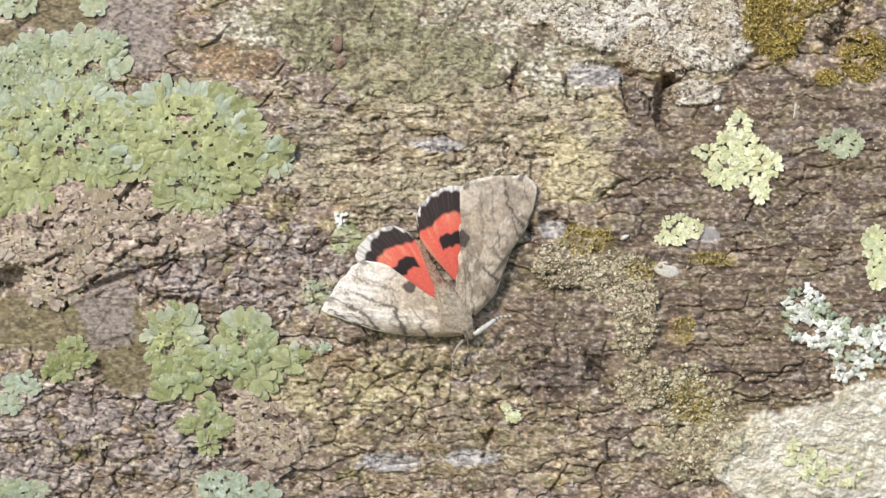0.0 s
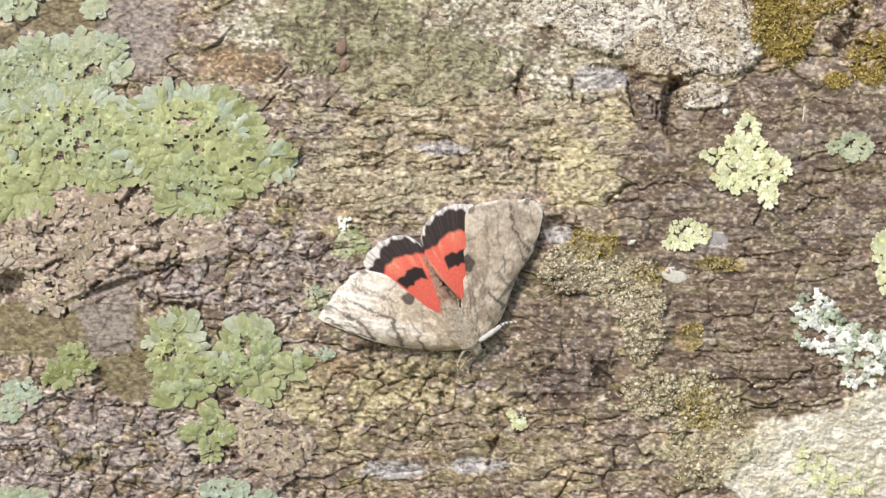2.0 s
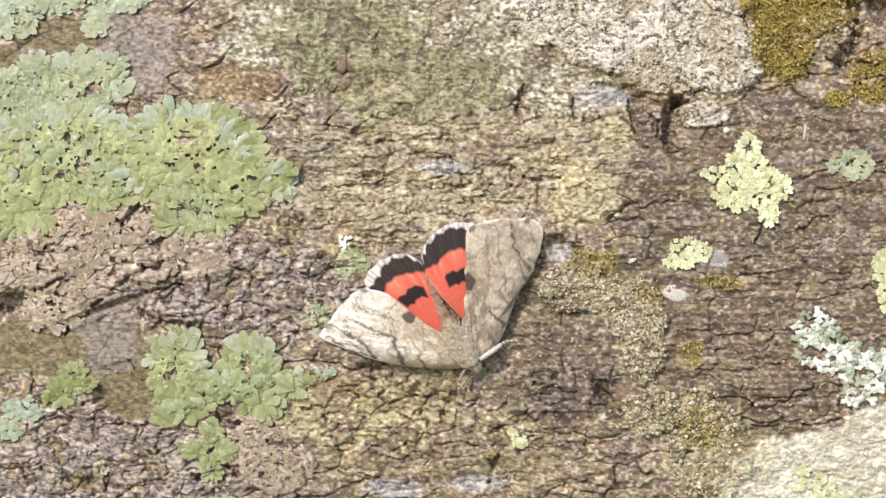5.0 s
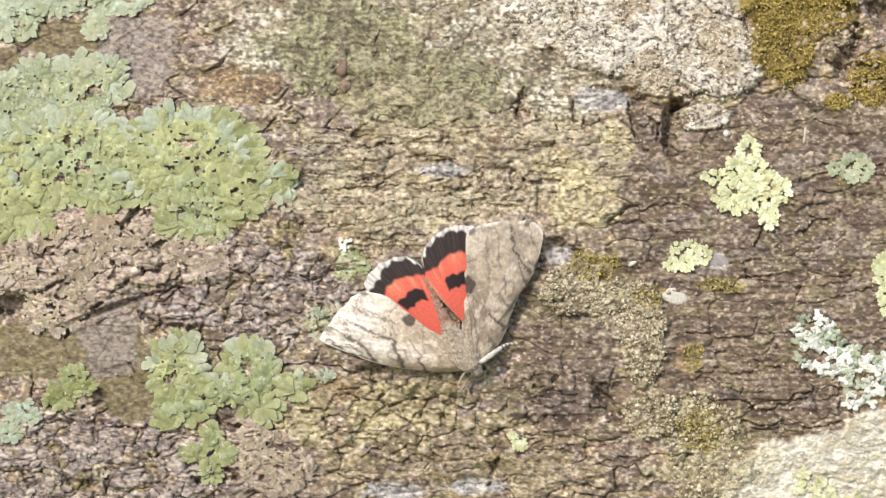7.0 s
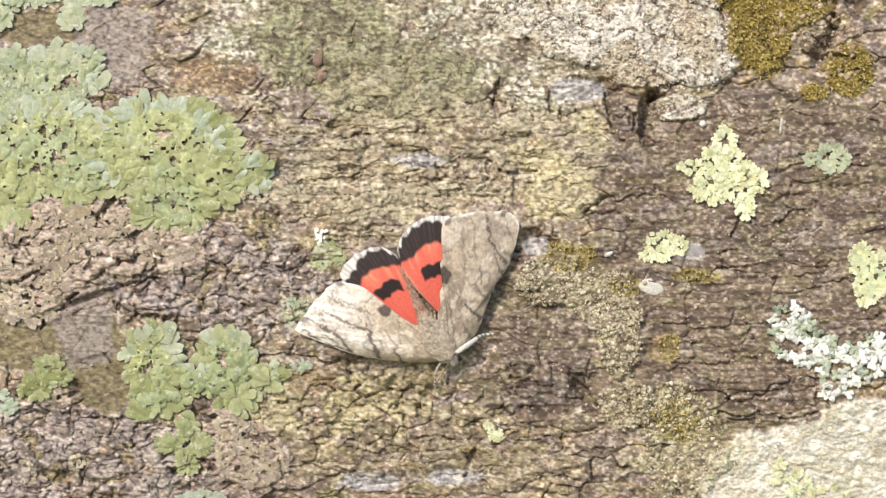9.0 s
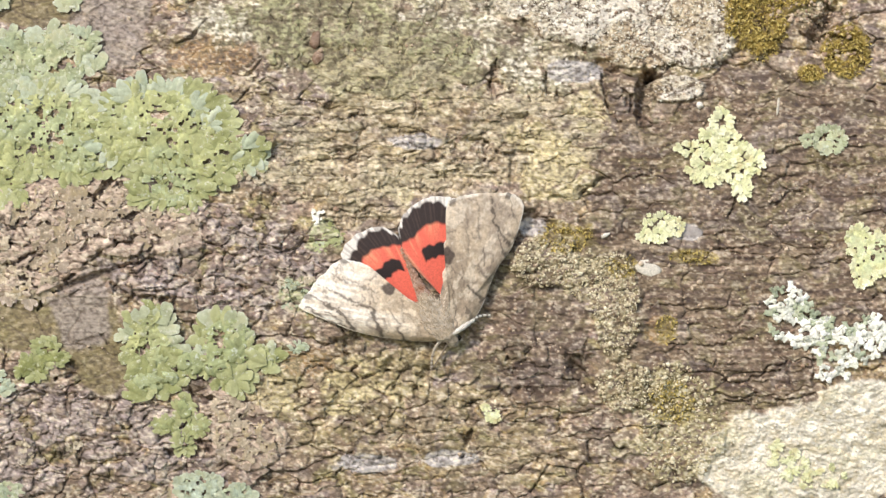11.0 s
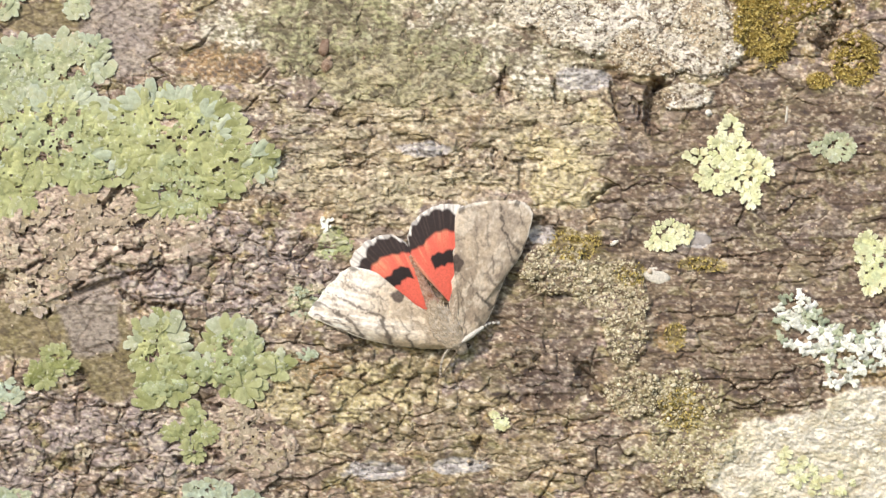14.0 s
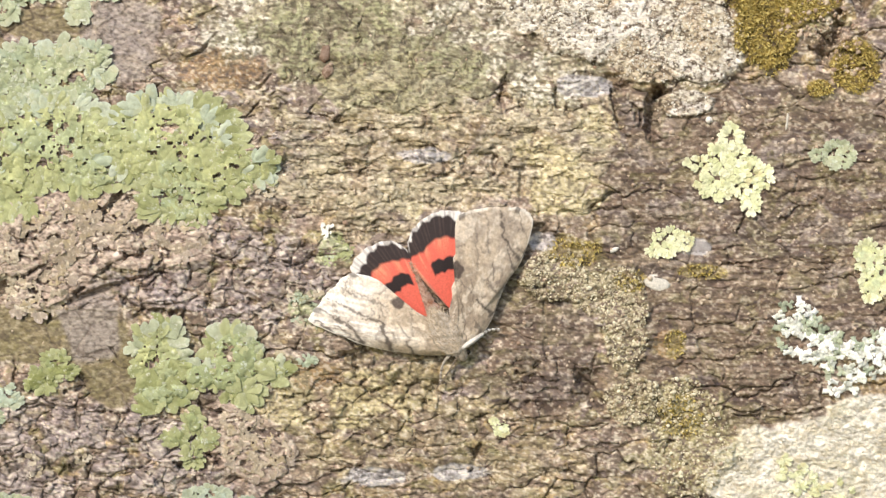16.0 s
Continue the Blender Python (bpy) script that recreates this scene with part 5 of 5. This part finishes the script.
build_lichen("leafy_lichen", "small white lichen scrap on bark", [(606, 436, 5, 13), (615, 432, 8, 6)], M_LICHEN_WHITE, 16, 9, 26, 0.7, 0.22, sheet=False, scatter=True)
build_lichen("leafy_lichen", "pale green lichen film beside dark bark", [(632, 468, 26, 22), (612, 488, 16, 14)], M_LICHEN, 14, 12, 39, 0.9, 0.2, 0.5)

build_moss("moss", "golden olive moss cushion on bark", Z_MOSS, 35, 3200, 6.5)
build_moss("moss", "thin olive moss on damp bark", Z_MOSS_LOW, 36, 520, 6)
build_grains("crust_lichen", "greenish felt-like crust on damp bark", "lichen", Z_FELT, 56, 900, (1.2, 3.2), M_GRIT, 0.9, 0.5)
build_grains("crust_lichen", "grey-white granular crust lichen on bark", "lichen", Z_CRUST, 31, 4200, (0.8, 2.1), M_GRAIN, 0.5)
build_grains("crust_lichen", "cream granular crust lichen on bark", "lichen", Z_CRUST_LOW, 32, 900, (0.7, 1.7), M_GRAIN, 0.6)
build_grains("crust_lichen", "green-brown gritty crust lichen on bark", "lichen", Z_GRIT, 43, 3000, (0.9, 2.5), M_GRIT, 1.1, 0.55)
build_grains("bead_lichen", "pinkish bead-like lichen dots on dark bark", "lichen", Z_WET, 41, 460, (1.3, 3.8), M_BEAD, 0.6)
build_grains("bead_lichen", "pinkish lichen beads among moss", "lichen", [(1475, 60, 70, 55), (1525, 110, 50, 50)], 57, 260, (2.0, 5.0), M_BEAD, 0.8)
build_grains("bead_lichen", "scattered pale lichen specks on brown bark", "lichen", [(784, 470, 900, 540)], 55, 650, (1.4, 3.4), M_BEAD, 0.9)


def build_pebble(name, label, category, px, py, rx, ry, tall, material, seed, lean=0.0):
    """A small lump that sits on the bark."""
    rng = random.Random(seed)
    base = soft_height(px, py)
    vs, rows, cols = [], 7, 14
    at = place(px, py, base)
    for j in range(rows):
        a = j / (rows - 1) * 2.2
        for i in range(cols):
            t = 6.2832 * i / cols
            q = math.sin(a) * (1 + 0.3 * noise.noise((math.cos(t) * 1.5, math.sin(t) * 1.5, seed)))
            u, v = math.cos(t) * rx * q, math.sin(t) * ry * q
            u, v = u * math.cos(lean) - v * math.sin(lean), u * math.sin(lean) + v * math.cos(lean)
            vs.append(place(px + u, py + v, base + tall * math.cos(a)) - at)
    ob = tagged(new(name, raw_mesh(name, vs, grid_faces(rows, cols, True), material)), label, category)
    ob.location = at
    return ob


build_pebble("egg", "single tiny round white egg on bark", "egg", 1286, 237, 6.5, 6.5, 7, M_WHITE, 2)
build_pebble("bud_scale", "small reddish-brown bud scale stuck on bark", "bud scale", 606, 122, 10, 16, 5, M_RUST, 3, 0.2)
build_pebble("bud_scale", "small reddish-brown bud scale stuck on bark", "bud scale", 610, 152, 10, 14, 5, M_RUST, 4, 0.4)
build_pebble("bark_chip", "small white chip of lichen on dark bark", "chip", 1118, 467, 10, 4, 3, M_WHITE, 5, -0.4)
build_pebble("bark_chip", "small yellow-cream chip on dark bark", "chip", 1195, 526, 27, 13, 3.5, M_WHITE, 6, 0.3)
build_pebble("bark_chip", "smooth grey chip on dark bark", "chip", 1268, 462, 24, 14, 2, M_ASH, 7, 0.2)
build_pebble("bark_chip", "white chip beside a crack", "chip", 1424, 240, 3, 15, 3, M_WHITE, 8, 0.1)
MOTH, WINGS = build_moth()


# ---------------------------------------------------------------- what moves
def motions():
    base = Matrix.Translation(MOTH_ROOT)

    def shift(dx, dy):
        return Matrix.Translation((dx * S, 0, -dy * S))

    # seconds, body right, body down, body turn
    rows = [(0, -2, -18, 0), (0.4, -2, -18, 0), (0.5, -6, -9, 0), (0.6, -1, -2, 0), (0.7, 0, 0, 0), (9.6, 0, 0, 0), (10.4, 5, -3, 0), (16, 5, -3, 0)]
    walk(MOTH, [(t, base @ shift(x, y) @ pose(0, 0, 0, 0, a, 0)) for t, x, y, a in rows])

    def swing(ob, table):
        home = Matrix.Translation(ob.location)
        walk(ob, [(t, home @ shift(dx, dy) @ pose(0, 0, 0, 0, turn, 0)) for t, dx, dy, turn in table])

    # seconds, slide right, slide down, turn in the plane of the bark (clockwise as seen)
    swing(WINGS["fore_r"], [(0, 2, -16, 0), (0.4, 2, -16, 0), (0.47, -2, 0, -12), (0.53, -1, 0, -5), (0.6, 0, 0, -3), (0.7, 0, 0, 0), (9.6, 0, 0, 0), (10.4, 3, 2, 1.5), (16, 3, 2, 1.5)])
    swing(WINGS["fore_l"], [(0, 15, 3, -2.5), (0.4, 15, 3, -2.5), (0.47, 0, -4, 6), (0.53, 0, 2, 0), (0.6, 0, 0, 2), (0.7, 0, 0, 0), (9.6, 0, 0, 0), (10.4, 6, 0, 1), (16, 6, 0, 1)])
    swing(WINGS["hind_l"], [(0, 2, 4, -5), (0.4, 2, 4, -5), (0.5, 0, 2, -2), (0.7, 0, 0, 0), (9.6, 0, 0, 0), (10.4, 2, 1, 0), (16, 2, 1, 0)])
    swing(WINGS["hind_r"], [(0, 0, -6, 1), (0.4, 0, -6, 1), (0.47, 0, 4, -6), (0.53, 0, 2, -4), (0.6, 0, 0, -2), (0.7, 0, 0, 0), (9.6, 0, 0, 0), (10.4, 2, 2, 0), (16, 2, 2, 0)])
    swing(WINGS["antenna"], [(0, 0, 0, -40), (0.4, 0, 0, -40), (0.6, 0, 0, -10), (0.8, 0, 0, 0), (16, 0, 0, 0)])
    # the feet stay where they hold the bark
    for name in ("leg_a", "leg_b"):
        ob = WINGS[name]
        home = Matrix.Translation(ob.location)
        walk(ob, [(t, home @ shift(-x, -y)) for t, x, y, a in rows])


motions()
